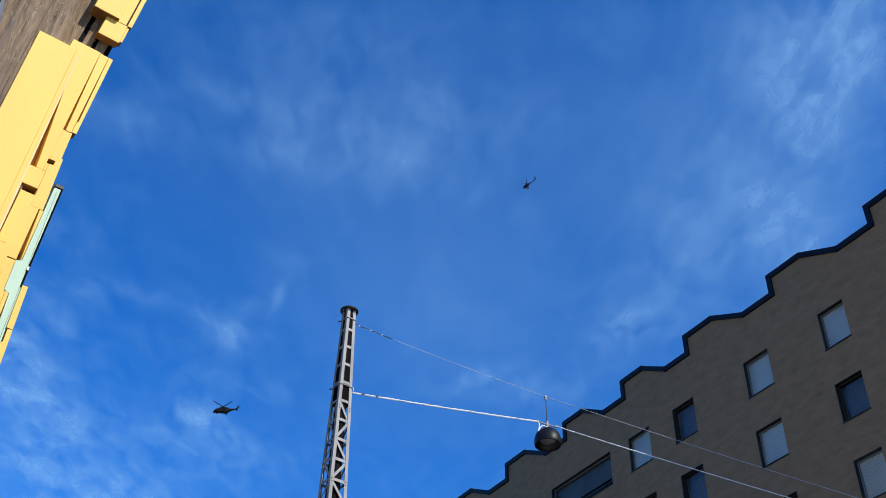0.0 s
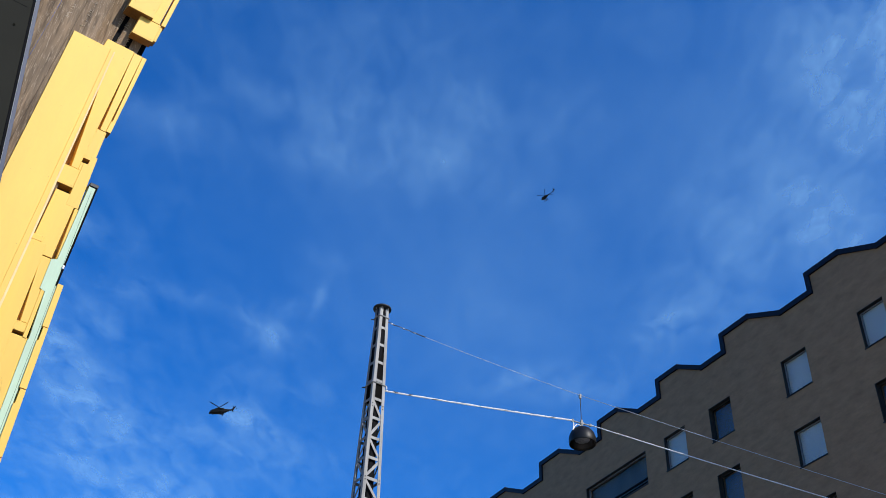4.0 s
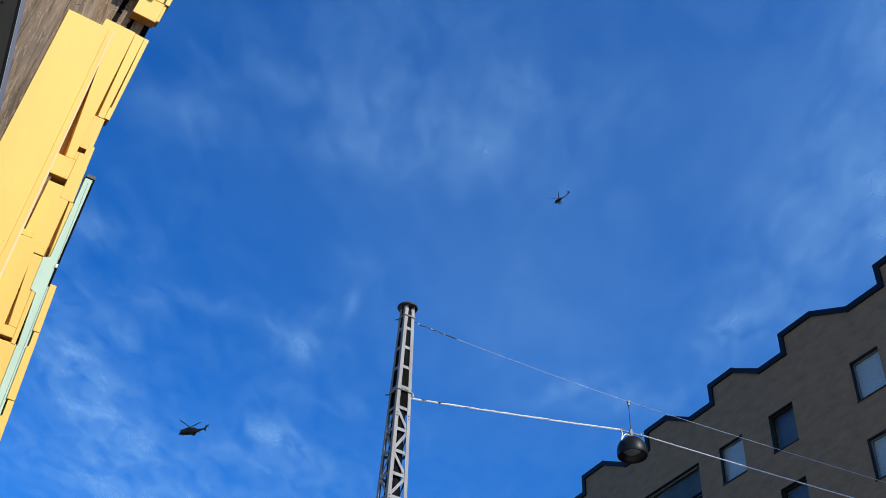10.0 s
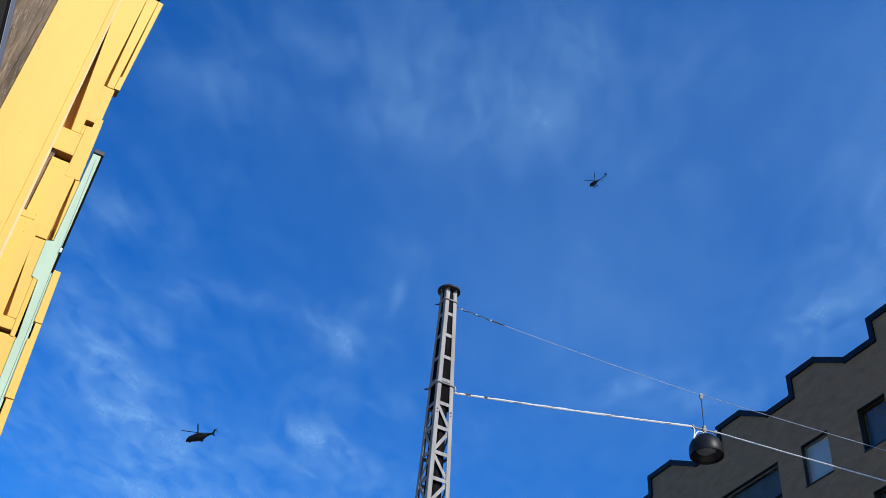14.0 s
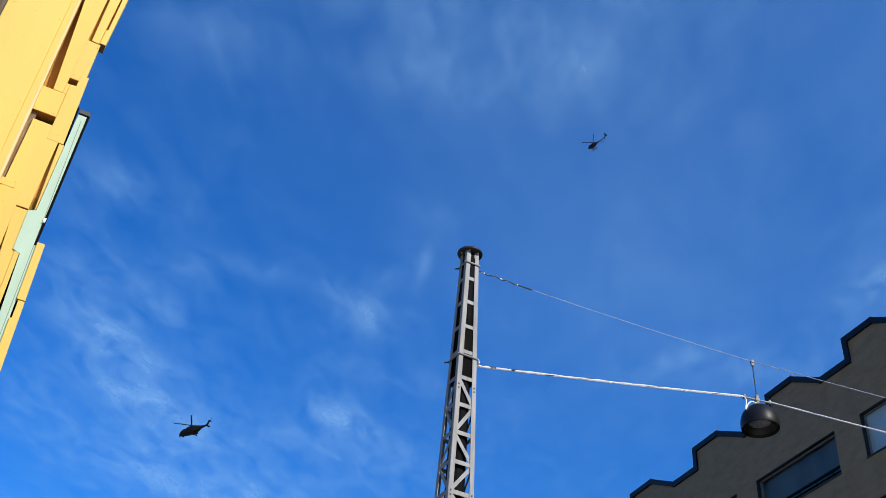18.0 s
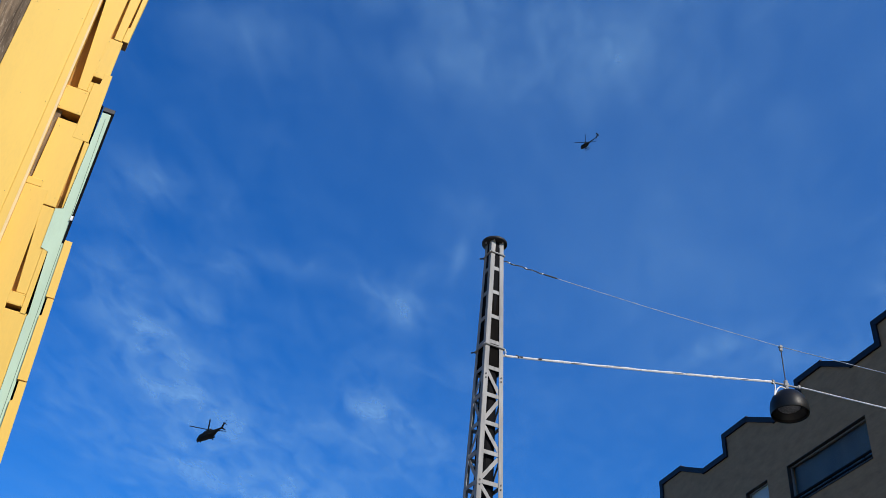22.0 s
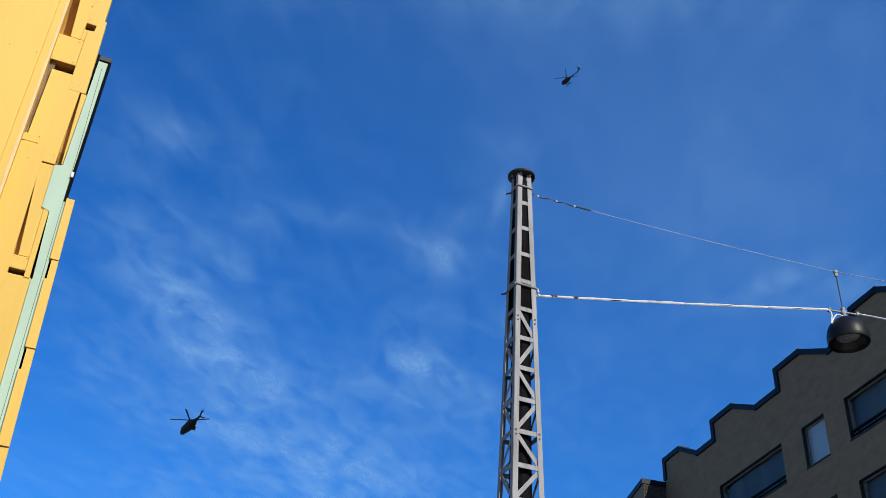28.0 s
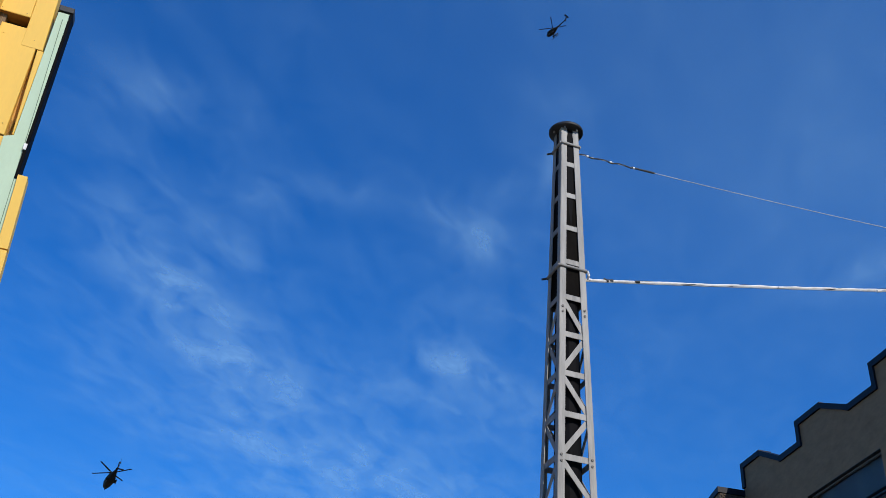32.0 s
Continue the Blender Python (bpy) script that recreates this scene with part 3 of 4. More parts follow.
quad((-0.855, 11.26), (-0.0877, 11.26), (-0.16, 18.65), (-0.97, 18.65), 0.200)
quad((-0.0873, 11.26), (0.060, 11.26), (-0.05, 18.63), (-0.1597, 18.63), 0.202)
shape([(0.219, 15.285), (0.355, 15.285), (0.315, 19.08), (-0.305, 19.08), (-0.305, 18.50), (-0.06, 18.50)])
rect(0.052, 0.405, 14.80, 15.28, 0.006)
quad((0.440, 16.485), (0.556, 16.485), (0.512, 19.05), (0.317, 19.05), 0.004)
rect(0.360, 0.585, 15.62, 16.48, -0.004)
shape([(0.560, 16.50), (0.655, 16.50), (0.612, 19.04), (0.514, 19.04), (0.597, 16.82), (0.560, 16.82)], 0.012)
rect(0.357, 0.4065, 15.284, 15.495, 0.002)
shape([(0.408, 14.375), (0.645, 14.375), (0.617, 15.745), (0.50, 15.745), (0.50, 15.496), (0.408, 15.495)], 0.003)
quad((0.645, 13.15), (0.662, 13.15), (0.665, 14.37), (0.590, 14.37), 0.0)
rect(0.135, 0.572, 13.12, 14.64, 0.0)
rect(0.055, 0.30, 13.365, 13.49, 0.006)
shape([(-0.20, 6.9), (0.4025, 6.9), (0.4025, 13.36), (0.040, 13.36), (0.040, 11.235), (-0.21, 11.235)], 0.004)
quad((0.472, 11.685), (0.625, 11.685), (0.625, 13.10), (0.395, 13.10), -0.002)
rect(0.60, 0.668, 11.40, 12.43, 0.010)
rect(0.402, 0.598, 11.49, 11.68, 0.006)
shape([(0.404, 10.562), (0.549, 10.562), (0.577, 10.38), (0.645, 9.86), (0.673, 9.54), (0.690, 9.54), (0.688, 11.415), (0.404, 11.415)], 0.0)
shape([(0.404, 6.7), (0.625, 6.7), (0.619, 9.52), (0.574, 10.38), (0.545, 10.557), (0.404, 10.557)], 0.003)
rect(-0.295, 0.308, 20.33, 23.2, 0.10)
rect(0.057, 0.551, 19.66, 20.325, -0.006)
rect(0.312, 0.505, 20.33, 23.2, 0.0)
rect(0.553, 0.61, 19.74, 20.325, -0.03)
rect(0.54, 0.64, 20.33, 23.2, 0.006)
rect(-0.89, -0.30, 22.4, 26.4, 0.015)
rect(-0.30, 0.64, 23.25, 26.4, 0.004)

def spot(u, y, z):
    x, h = on(u, z)
    return x, y, h


screw = finish("screw", rod((0, 0.004, 0), (0, -0.004, 0), 0.0055, 6), SCREW)
for pts, proud in QUADS:
    pts = [on(u, z) for u, z in pts]
    y0 = FRONT - proud
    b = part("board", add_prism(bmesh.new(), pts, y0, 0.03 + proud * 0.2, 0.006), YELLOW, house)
    b.data.materials.append(UNDERSIDE)
    # downward faces turn dark brown: bare wood with shade put into the colour
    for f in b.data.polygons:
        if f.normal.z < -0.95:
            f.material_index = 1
    if len(pts) == 4:
        (ua, za), (ub, zb), (uc, zc), (ud, zd) = pts
    else:
        ua, ub = min(p[0] for p in pts) + 0.22 * (len(pts) == 6), max(p[0] for p in pts) - 0.13
        za, zc = min(p[1] for p in pts) + 0.3, max(p[1] for p in pts)
        uc, ud = ub, ua
    if ub - ua > 0.19 and zc > 9 and ub > -1.2:
        rows_n = max(2, int((zc - za) / 1.25))
        for i in range(rows_n):
            f = (i + 0.12) / (rows_n - 0.76)
            for s in ((0.12, 0.88) if ub - ua < 0.6 else (0.1, 0.5, 0.94)):
                lo, hi = ua + (ub - ua) * s, ud + (uc - ud) * s
                z = za + (zc - za) * min(f, 0.97)
                piece("screw", screw, b, pose(lo + (hi - lo) * min(f, 0.97) + 0.01 * math.sin(7 * z), y0 - 0.003, z))

# pale strip paints the sunlight caught along the widest board's edge
part("lit_edge_strip", add_prism(bmesh.new(), [on(0.022, 11.26), on(0.062, 11.26), on(-0.048, 18.6), on(-0.078, 18.6)], FRONT - 0.208, FRONT - 0.19), LIT_EDGE, house, "strip painted pale for the sunlit edge of the widest board")

# set-back boards that show in the tapering gaps, coloured as yellow paint in shade
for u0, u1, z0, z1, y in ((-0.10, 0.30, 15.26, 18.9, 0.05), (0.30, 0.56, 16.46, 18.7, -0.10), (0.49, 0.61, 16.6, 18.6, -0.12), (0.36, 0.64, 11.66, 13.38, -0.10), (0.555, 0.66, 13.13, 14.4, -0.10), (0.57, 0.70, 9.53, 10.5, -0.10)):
    part("set_back_board", add_prism(bmesh.new(), [on(u0, z0), on(u1, z0), on(u1, z1), on(u0, z1)], y, y + 0.05), SHADED_YELLOW, house, "set-back board in a gap, coloured as shaded yellow paint")
    for k in range(2):
        piece("screw", screw, house, pose(*spot(u0 + (0.6 - 0.15 * k) * (u1 - u0), y - 0.003, z0 + 0.10 + 0.8 * k)))

# weathered wood behind the boards; black strips paint the shadow gaps between its planks
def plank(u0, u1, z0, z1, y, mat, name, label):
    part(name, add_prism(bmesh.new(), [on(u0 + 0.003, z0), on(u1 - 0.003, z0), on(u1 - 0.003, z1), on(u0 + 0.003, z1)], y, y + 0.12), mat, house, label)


for i, (u0, u1) in enumerate(((-9.6, -6.4), (-6.4, -3.2), (-3.2, -1.75), (-1.75, -1.30), (-1.30, -0.82))):
    plank(u0, u1, 6.7, 26.0, -0.385 - 0.008 * (i % 2), WOOD, "plank", "dark weathered wooden plank")
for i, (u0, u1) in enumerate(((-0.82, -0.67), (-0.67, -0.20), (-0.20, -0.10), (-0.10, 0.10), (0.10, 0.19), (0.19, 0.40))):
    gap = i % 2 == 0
    plank(u0, u1, 18.70, 26.0, 0.10 if gap else 0.03, BLACK if gap else WOOD, "shadow_gap" if gap else "plank", "black strip painted as the shadow gap between planks" if gap else "dark weathered wooden plank")
plank(0.02, 0.16, 13.2, 14.95, -0.17, WOOD, "plank", "weathered wooden plank in a gap")
plank(-0.775, -0.02, 9.0, 11.2, -0.205, WOOD, "plank", "weathered wooden plank in a gap")
plank(0.60, 0.715, 8.6, 9.53, -0.06, WOOD, "plank", "weathered wooden plank in a gap")

# torn pale fibres along the edges of the bare planks above the boards
fibres = random.Random(5)
for u0, u1, y in ((-0.665, -0.205, 0.03), (-0.10, 0.10, 0.03), (-1.29, -0.84, -0.385)):
    for k in range(20):
        z = 18.9 + 0.085 * k + fibres.uniform(-0.02, 0.02)
        for s in (0.10, 0.90):
            if fibres.random() < 0.35:
                continue
            (c, zz), w = on(u0 + (u1 - u0) * s, z), fibres.uniform(0.02, 0.045)
            t = fibres.uniform(-0.02, 0.05)
            part("fibre", add_tube(bmesh.new(), [(c - w, y - 0.004, zz), (c, y - 0.012, zz + t * 0.3), (c + w, y - 0.006, zz + t)], 0.0045, 5), FIBRE, house)

# tall mint-coloured window reveal with its black outer frame
MINT_SHAPE = [on(u, z) for u, z in ((0.745, 6.7), (0.832, 6.7), (0.832, 12.66), (0.80, 12.7), (0.80, 15.0), (0.674, 15.0), (0.670, 13.14), (0.575, 13.10), (0.575, 12.44), (0.675, 12.40), (0.705, 11.42), (0.690, 11.38), (0.692, 9.86), (0.722, 9.1))]
reveal = part("window_reveal", add_prism(bmesh.new(), MINT_SHAPE, -0.235, -0.06), MINT, house, "pale mint window reveal board")
# thin dark strip paints the shade of a groove in the mint board
part("groove", add_prism(bmesh.new(), [on(0.776, 6.7), on(0.783, 6.7), on(0.745, 14.9), on(0.738, 14.9)], -0.238, -0.232), material("groove_shade_green", (0.16, 0.23, 0.16), 0.8, bump=0), reveal)
part("window_frame", add_prism(bmesh.new(), [on(0.80, 12.6), on(0.834, 12.6), on(0.834, 15.02), on(0.80, 15.02)], -0.245, 0.05, 0.004), BLACK, reveal, "black metal window frame")
part("sill_cap", add_prism(bmesh.new(), [on(0.67, 15.02), on(0.838, 15.02), on(0.838, 15.10), on(0.67, 15.10)], -0.255, 0.06, 0.004), DARKSTEEL, reveal, "grey metal cap")
part("catch", add_prism(bmesh.new(), [on(0.80, 12.98), on(0.835, 12.98), on(0.835, 13.06), on(0.80, 13.06)], -0.262, -0.24, 0.003), CABLE, reveal, "small white catch")
for k in range(5):
    z1 = 12.65 if k == 0 else 11.715 - 1.23 * (k - 1)
    z0 = 11.735 - 1.23 * k
    r0, r1 = 0.932 + 0.0085 * (12.65 - z1), 0.932 + 0.0085 * (12.65 - z0)
    cut, notch = 0.27, 0.026
    outline = [on(0.832, z0), on(r1, z0), on(r0, z1), on(0.832 + (notch if k else 0), z1)]
    if k:
        outline += [on(0.832 + notch, z1 - cut), on(0.832, z1 - cut - 0.005)]
    part("edge_board", add_prism(bmesh.new(), outline, -0.262 - 0.004 * (k % 3), -0.06), YELLOW, house)
# black sheets added so gaps look dark and no sky shows through
part("edge_backing", add_prism(bmesh.new(), [on(0.63, 6.7), on(0.89, 6.7), on(0.875, 12.6), on(0.60, 12.6)], -0.14, -0.03), BLACK, house, "black backing behind the edge boards")
part("gap_sheet", add_prism(bmesh.new(), [on(-1.3, 6.7), on(0.68, 6.7), on(0.655, 15.4), on(-1.3, 15.4)], 0.225, 0.26), BLACK, house, "black sheet added behind the boards to darken the gaps")
part("gap_sheet", add_prism(bmesh.new(), [on(-1.3, 15.41), on(0.48, 15.41), on(0.48, 26.0), on(-1.3, 26.0)], 0.225, 0.26), BLACK, house, "black sheet added behind the boards to darken the gaps")

# flat dark panel proud of the facade with a grey metal edge: stands in for a canopy underside, fitted to the camera's
# view, near-black like that shaded underside
def slope(z):
    return -0.045 - 0.160 * (z - 8.87) - 0.025 * (z - 14.0) - 0.048 * max(0, z - 16.6)


P0, P1 = 8.3, 25.6


def along(near, far):
    """A strip beside the sloping edge, between two offsets from it."""
    return [on(slope(P0) + near, P0), on(slope(P0) + far, P0), on(slope(P1) + far, P1), on(slope(P1) + near, P1)]


panel = part("canopy_panel", add_prism(bmesh.new(), along(-7.0, -0.125), -0.505, -0.475), SOFFIT, house, "flat dark stand-in for a canopy underside, with a sloping grey metal edge")
part("edge_trim", add_prism(bmesh.new(), along(-0.080, 0.0), -0.525, -0.475, 0.004), TRIM, panel, "grey metal edge trim")
part("edge_bead", add_prism(bmesh.new(), along(-0.083, -0.073), -0.532, -0.51, 0.003), STEEL, panel, "pale metal bead")
part("dark_lip", add_prism(bmesh.new(), along(-0.127, -0.0835), -0.518, -0.48), BLACK, panel)
fix = finish("fixing", lathe([(0.0, -0.006), (0.018, -0.006), (0.022, 0.0), (0.022, 0.010)], 12), SOFFIT)
for i in range(9):
    z = 9.3 + 1.72 * i
    for k in range(2):
        piece("fixing", fix, panel, pose(*spot(slope(z) - 0.33 - 0.85 * k, -0.508, z + 0.2 * k), 90))
for z in (12.1, 18.55):
    part("panel_joint", add_prism(bmesh.new(), [on(slope(z) - 6.9, z), on(slope(z) - 0.16, z), on(slope(z) - 0.16, z + 0.012), on(slope(z) - 6.9, z + 0.012)], -0.508, -0.50), BLACK, panel)
for k in range(3):
    part("bracket", box(-8.5 + 2.8 * k, -8.3 + 2.8 * k, -0.48, 0.05, 9.6, 9.8), DARKSTEEL, panel)

# all of this hangs on the leaning front
tilt = Matrix.Translation((0, FRONT, 15.0)) @ pose(0, 0, 0, VIEW_LEAN) @ Matrix.Translation((0, -FRONT, -15.0))
for ob in house.children:
    ob.matrix_basis = tilt @ ob.matrix_basis

# upright body of the house behind the facade, roof
part("body", box(-10.5, -3.5, 2.45, 10.0, -0.31, 24.0), WOOD, house, "dark wooden house body")
part("base", box(-10.6, -0.2, 1.65, 2.44, -0.31, 7.4), SOFFIT, house, "dark base wall")
# unseen wedge added between the upright body and the leaning facade
bm = add_prism(bmesh.new(), [(2.44, 7.42), (2.22, 7.42), (-1.54, 22.5), (-1.54, 24.19), (2.44, 24.19)], -10.4, -3.6)
for v in bm.verts:
    v.co.x, v.co.y = v.co.y, v.co.x
bmesh.ops.recalc_face_normals(bm, faces=bm.faces)
part("lean_infill", bm, WOOD, house, "unseen dark wedge filling the space behind the leaning facade")
part("roof", box(-10.8, -3.3, -1.9, 10.3, 24.2, 24.5, 0.02), ROOFING, house, "flat dark roof edge")


# ---- the grey building across the street; x runs towards the camera along it (x = -u) ----
block = thing("apartment_building", sized(pose(16.247, 8.702, 2.274, 0, 0, -60), 0.854), "tall grey-brown plastered building with a stepped zigzag parapet in shade", "building")
LOW, HIGH = 22.77, 23.53
RISERS = [-6.7, -2.5, 1.7, 5.85, 9.98, 14.45, 18.90, 22.72, 26.66, 31.08, 35.55, 39.50]
PROFILE = []           # (u, z) along the skyline
for u, far in zip(RISERS, RISERS[1:]):
    PROFILE += [(u, LOW), (u + 0.32 * (far - u), LOW), (u + 0.65 * (far - u), HIGH), (far, HIGH)]
PROFILE.append((39.50, LOW))
U_END = 39.52


def skyline(uu):
    for (a, za), (b, zb) in zip(PROFILE, PROFILE[1:]):
        if a <= uu <= b and b > a:
            return za + (zb - za) * (uu - a) / (b - a)
    return LOW


SMALL = [(0.0, 1.12), (3.65, 4.77), (7.65, 8.77), (11.72, 12.78), (15.10, 16.27), (18.90, 20.05), (21.42, 22.64), (28.85, 30.10), (36.75, 38.00)]
WIDE = [(23.80, 27.74), (31.32, 35.46)]
OPEN = sorted(SMALL + WIDE)
ROWS = [(19.42, 20.84), (16.74, 18.10), (14.05, 15.42), (11.37, 12.75), (8.70, 10.08), (6.02, 7.40), (3.34, 4.72), (0.66, 2.04)]

cuts = sorted({-6.7, U_END} | {a for w in OPEN for a in w} | {p[0] for p in PROFILE if -6.7 < p[0] < U_END})
levels = [-2.66] + [z for r in sorted(ROWS) for z in r]
columns = list(zip(cuts, cuts[1:]))


def filled(i, j):
    """Whether the wall is solid in column i between two levels; the last row reaches the skyline."""
    if not (0 <= i < len(columns) and 0 <= j < len(levels)):
        return False
    mid = sum(columns[i]) / 2
    return j % 2 == 0 or not any(w0 < mid < w1 for w0, w1 in OPEN)


bm = bmesh.new()
for i, (a, b) in enumerate(columns):
    for j, z in enumerate(levels):
        if not filled(i, j):
            continue
        top = j == len(levels) - 1
        za, zb = (skyline(a + 1e-4), skyline(b - 1e-4)) if top else (levels[j + 1],) * 2
        f = [bm.verts.new(p) for p in ((-a, 0, z), (-b, 0, z), (-b, 0, zb), (-a, 0, za))]
        k = [bm.verts.new((v.co.x, 0.34, v.co.z)) for v in f]
        bm.faces.new(f)
        bm.faces.new(k[::-1])
        for s0, s1, shut in ((0, 1, filled(i, j - 1)), (1, 2, filled(i + 1, j) and not top), (2, 3, not top and filled(i, j + 1)), (3, 0, filled(i - 1, j) and not top)):
            if not shut:
                bm.faces.new((f[s0], f[s1], k[s1], k[s0]))
bmesh.ops.remove_doubles(bm, verts=bm.verts, dist=0.0005)
part("wall", bm, PLASTER, block, "grey-brown plastered wall")

for (a, za), (b, zb) in zip(PROFILE, PROFILE[1:]):
    p, q = Vector((-a, 0, za)), Vector((-b, 0, zb))
    d = (q - p).normalized()
    nrm = Vector((d.z, 0, -d.x)) if b > a else Vector((-1, 0, 0))
    if nrm.z < 0:
        nrm = -nrm
    t = 0.165
    if b > a:
        pts = [(p.x + 0.03, p.z - t), (q.x - 0.03, q.z - t), (q.x - 0.03, q.z + 0.04), (p.x + 0.03, p.z + 0.04)]
    else:
        pts = [(p.x - 0.03, min(za, zb) - t), (p.x + 0.17, min(za, zb) - t), (p.x + 0.17, max(za, zb) + 0.04), (p.x - 0.03, max(za, zb) + 0.04)]
    off = 0.004 if b > a else 0.0
    part("parapet_cap", add_prism(bmesh.new(), pts, -0.07 - off, 0.42 + off), CAPPING, block, "dark blue sheet-metal parapet capping")


def window(w0, w1, z0, z1, wide, blind):
    fr = bmesh.new()
    x0, x1, y = -w1, -w0, 0.13
    f = 0.055
    for a in ((x0, x1, z0, z0 + f), (x0, x1, z1 - f, z1), (x0, x0 + f, z0 + f, z1 - f), (x1 - f, x1, z0 + f, z1 - f)):
        add_box(fr, a[0], a[1], y, y + 0.07, a[2], a[3])
    w = part("window", fr, FRAME_GREY if wide or blind else FRAME_DARK, block, "wide window with a low railing" if wide else "small square window")
    part("lining", add_prism(add_prism(bmesh.new(), [(x0, z1 - 0.012), (x1, z1 - 0.012), (x1, z1), (x0, z1)], -0.012, y), [(x0, z0), (x0 + 0.012, z0), (x0 + 0.012, z1), (x0, z1)], -0.012, y), FRAME_DARK, w)
    part("sill", box(x0 - 0.02, x1 + 0.02, -0.035, y, z0 - 0.03, z0 + 0.006), FRAME_DARK, w)
    part("pane", box(x0 + f, x1 - f, y + 0.03, y + 0.038, z0 + f, z1 - f), WIDE_PANE if wide else PANE, w)
    # the pale blind also stands in for bright sky reflected in the pane
    if blind:
        part("blind", box(x0 + f, x1 - f, y + 0.055, y + 0.065, z0 + f + (z1 - z0) * blind, z1 - f), BLIND, w, "pale roller blind")
    # flat panel for the unlit room; its dimness is put into the colour
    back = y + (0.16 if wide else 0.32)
    part("room", box(x0, x1, back, back + 0.05, z0 - 0.1, z1 + 0.1), WIDE_ROOM if wide else ROOM, w)
    if wide:
        part("rail", add_rod(add_rod(bmesh.new(), (x0, 0.06, z0 + 0.27), (x1, 0.06, z0 + 0.27), 0.045, 8), (x0, 0.06, z0 + 0.13), (x1, 0.06, z0 + 0.13), 0.030, 8), BLACK, w, "dark metal railing")
        baluster = finish("baluster", rod((0, 0.06, z0), (0, 0.06, z0 + 0.27), 0.014, 6), BLACK)
        for k in range(5):
            piece("baluster", baluster, w, pose(x0 + (x1 - x0) * (k + 0.5) / 5, 0, 0))


for r, (z0, z1) in enumerate(ROWS):
    for w0, w1 in OPEN:
        wide = (w0, w1) in WIDE
        has_blind = not wide and (w0, r) in ((11.72, 0), (15.10, 0), (15.10, 1), (21.42, 0), (28.85, 0), (11.72, 2), (7.65, 0), (3.65, 1), (18.90, 3))
        window(w0, w1, z0, z1, wide, 0.02 if has_blind else 0)

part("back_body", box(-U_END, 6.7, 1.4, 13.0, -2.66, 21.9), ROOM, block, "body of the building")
part("flat_roof", box(-U_END, 6.7, 0.36, 13.0, 21.92, 22.1), ROOFING, block)
part("end_wall", box(6.702, 7.0, 0.0, 13.0, -2.66, 22.7), PLASTER, block)
# the far wing with its brick end wall
def add_plan(bm, pts, z0, z1):
    """An upright prism over a plan of (x, y) corners."""
    a = [bm.verts.new((x, y, z0)) for x, y in pts]
    b = [bm.verts.new((x, y, z1)) for x, y in pts]
    bm.faces.new(a)
    bm.faces.new(b)
    for i in range(len(pts)):
        j = (i + 1) % len(pts)
        bm.faces.new((a[i], a[j], b[j], b[i]))
    return bm


WING = [(-U_END - 0.004, -1.02), (-U_END - 22, -1.02 + 3.7), (-U_END - 22, 13.0), (-U_END - 0.004, 13.0)]
part("wing", add_plan(bmesh.new(), WING, -2.66, 22.32), PLASTER, block, "plastered far wing standing forward")
part("wing_cap", add_plan(bmesh.new(), [(WING[0][0] + 0.06, -1.09), (WING[1][0], WING[1][1] - 0.07), WING[2], (WING[3][0] + 0.06, 13.0)], 22.325, 22.54), CAPPING, block, "dark blue sheet-metal parapet capping")
# bricks and mortar are coloured dark to stand for shade on this end wall
part("mortar_bed", box(-U_END - 0.003, -U_END + 0.002, -1.016, -0.004, 18.8, 22.315), MORTAR, block, "mortar sheet behind the bricks, darkened for shade")
brick = finish("brick", box(-0.006, 0.03, -0.062, 0.062, -0.03, 0.03, 0.004), BRICK)
for j in range(46):
    for i in range(9):
        y = -0.95 + 0.145 * i + (0.072 if j % 2 else 0)
        if y < -0.02:
            piece("brick", brick, block, pose(-U_END, y, 22.27 - 0.073 * j))


# ---- the lattice mast ----
MAST_DARK = material("mast_shadow_black", (0.0065, 0.0055, 0.0045), 0.8, vary=0.4, scale=5, bump=0.25, fine=18, stretch=(1, 1, 0.4), spec=0.04)
CAP = material("blackened_steel", (0.022, 0.021, 0.020), 0.55, vary=0.2, bump=0.05, spec=0.3)
MAST = (-1.77, 13.38)
MAST_TOP = 13.80
MAST_TURN = 36.0


def mast_half(z):
    return 0.5 * (0.190 + 0.0440 * (MAST_TOP - z))


mast = thing("lattice_mast", sized(pose(-2.255, 15.334, 0.802, 0, 0.2, 0) @ pose(0, 0, 0, 0, 0, MAST_TURN), 1.22), "grey steel lattice mast with a round cap plate", "mast")
for sx, sy in ((-1, -1), (1, -1), (1, 1), (-1, 1)):
    bm = bmesh.new()
    w = 0.062
    for dx, dy in ((1, 0), (0, 1)):
        a0, a1 = mast_half(-0.65), mast_half(MAST_TOP)
        p, q = Vector((sx * a0, sy * a0, -0.65)), Vector((sx * a1, sy * a1, MAST_TOP))
        off = Vector((-sx * dx * w / 2, -sy * dy * w / 2, 0))
        add_bar(bm, p + off, q + off, w, 0.008, (dy * sx, dx * sy, 0))
    part("leg", bm, STEEL, mast, "steel angle leg")
levels = [MAST_TOP - 0.07 - 0.42 * k for k in range(33)]
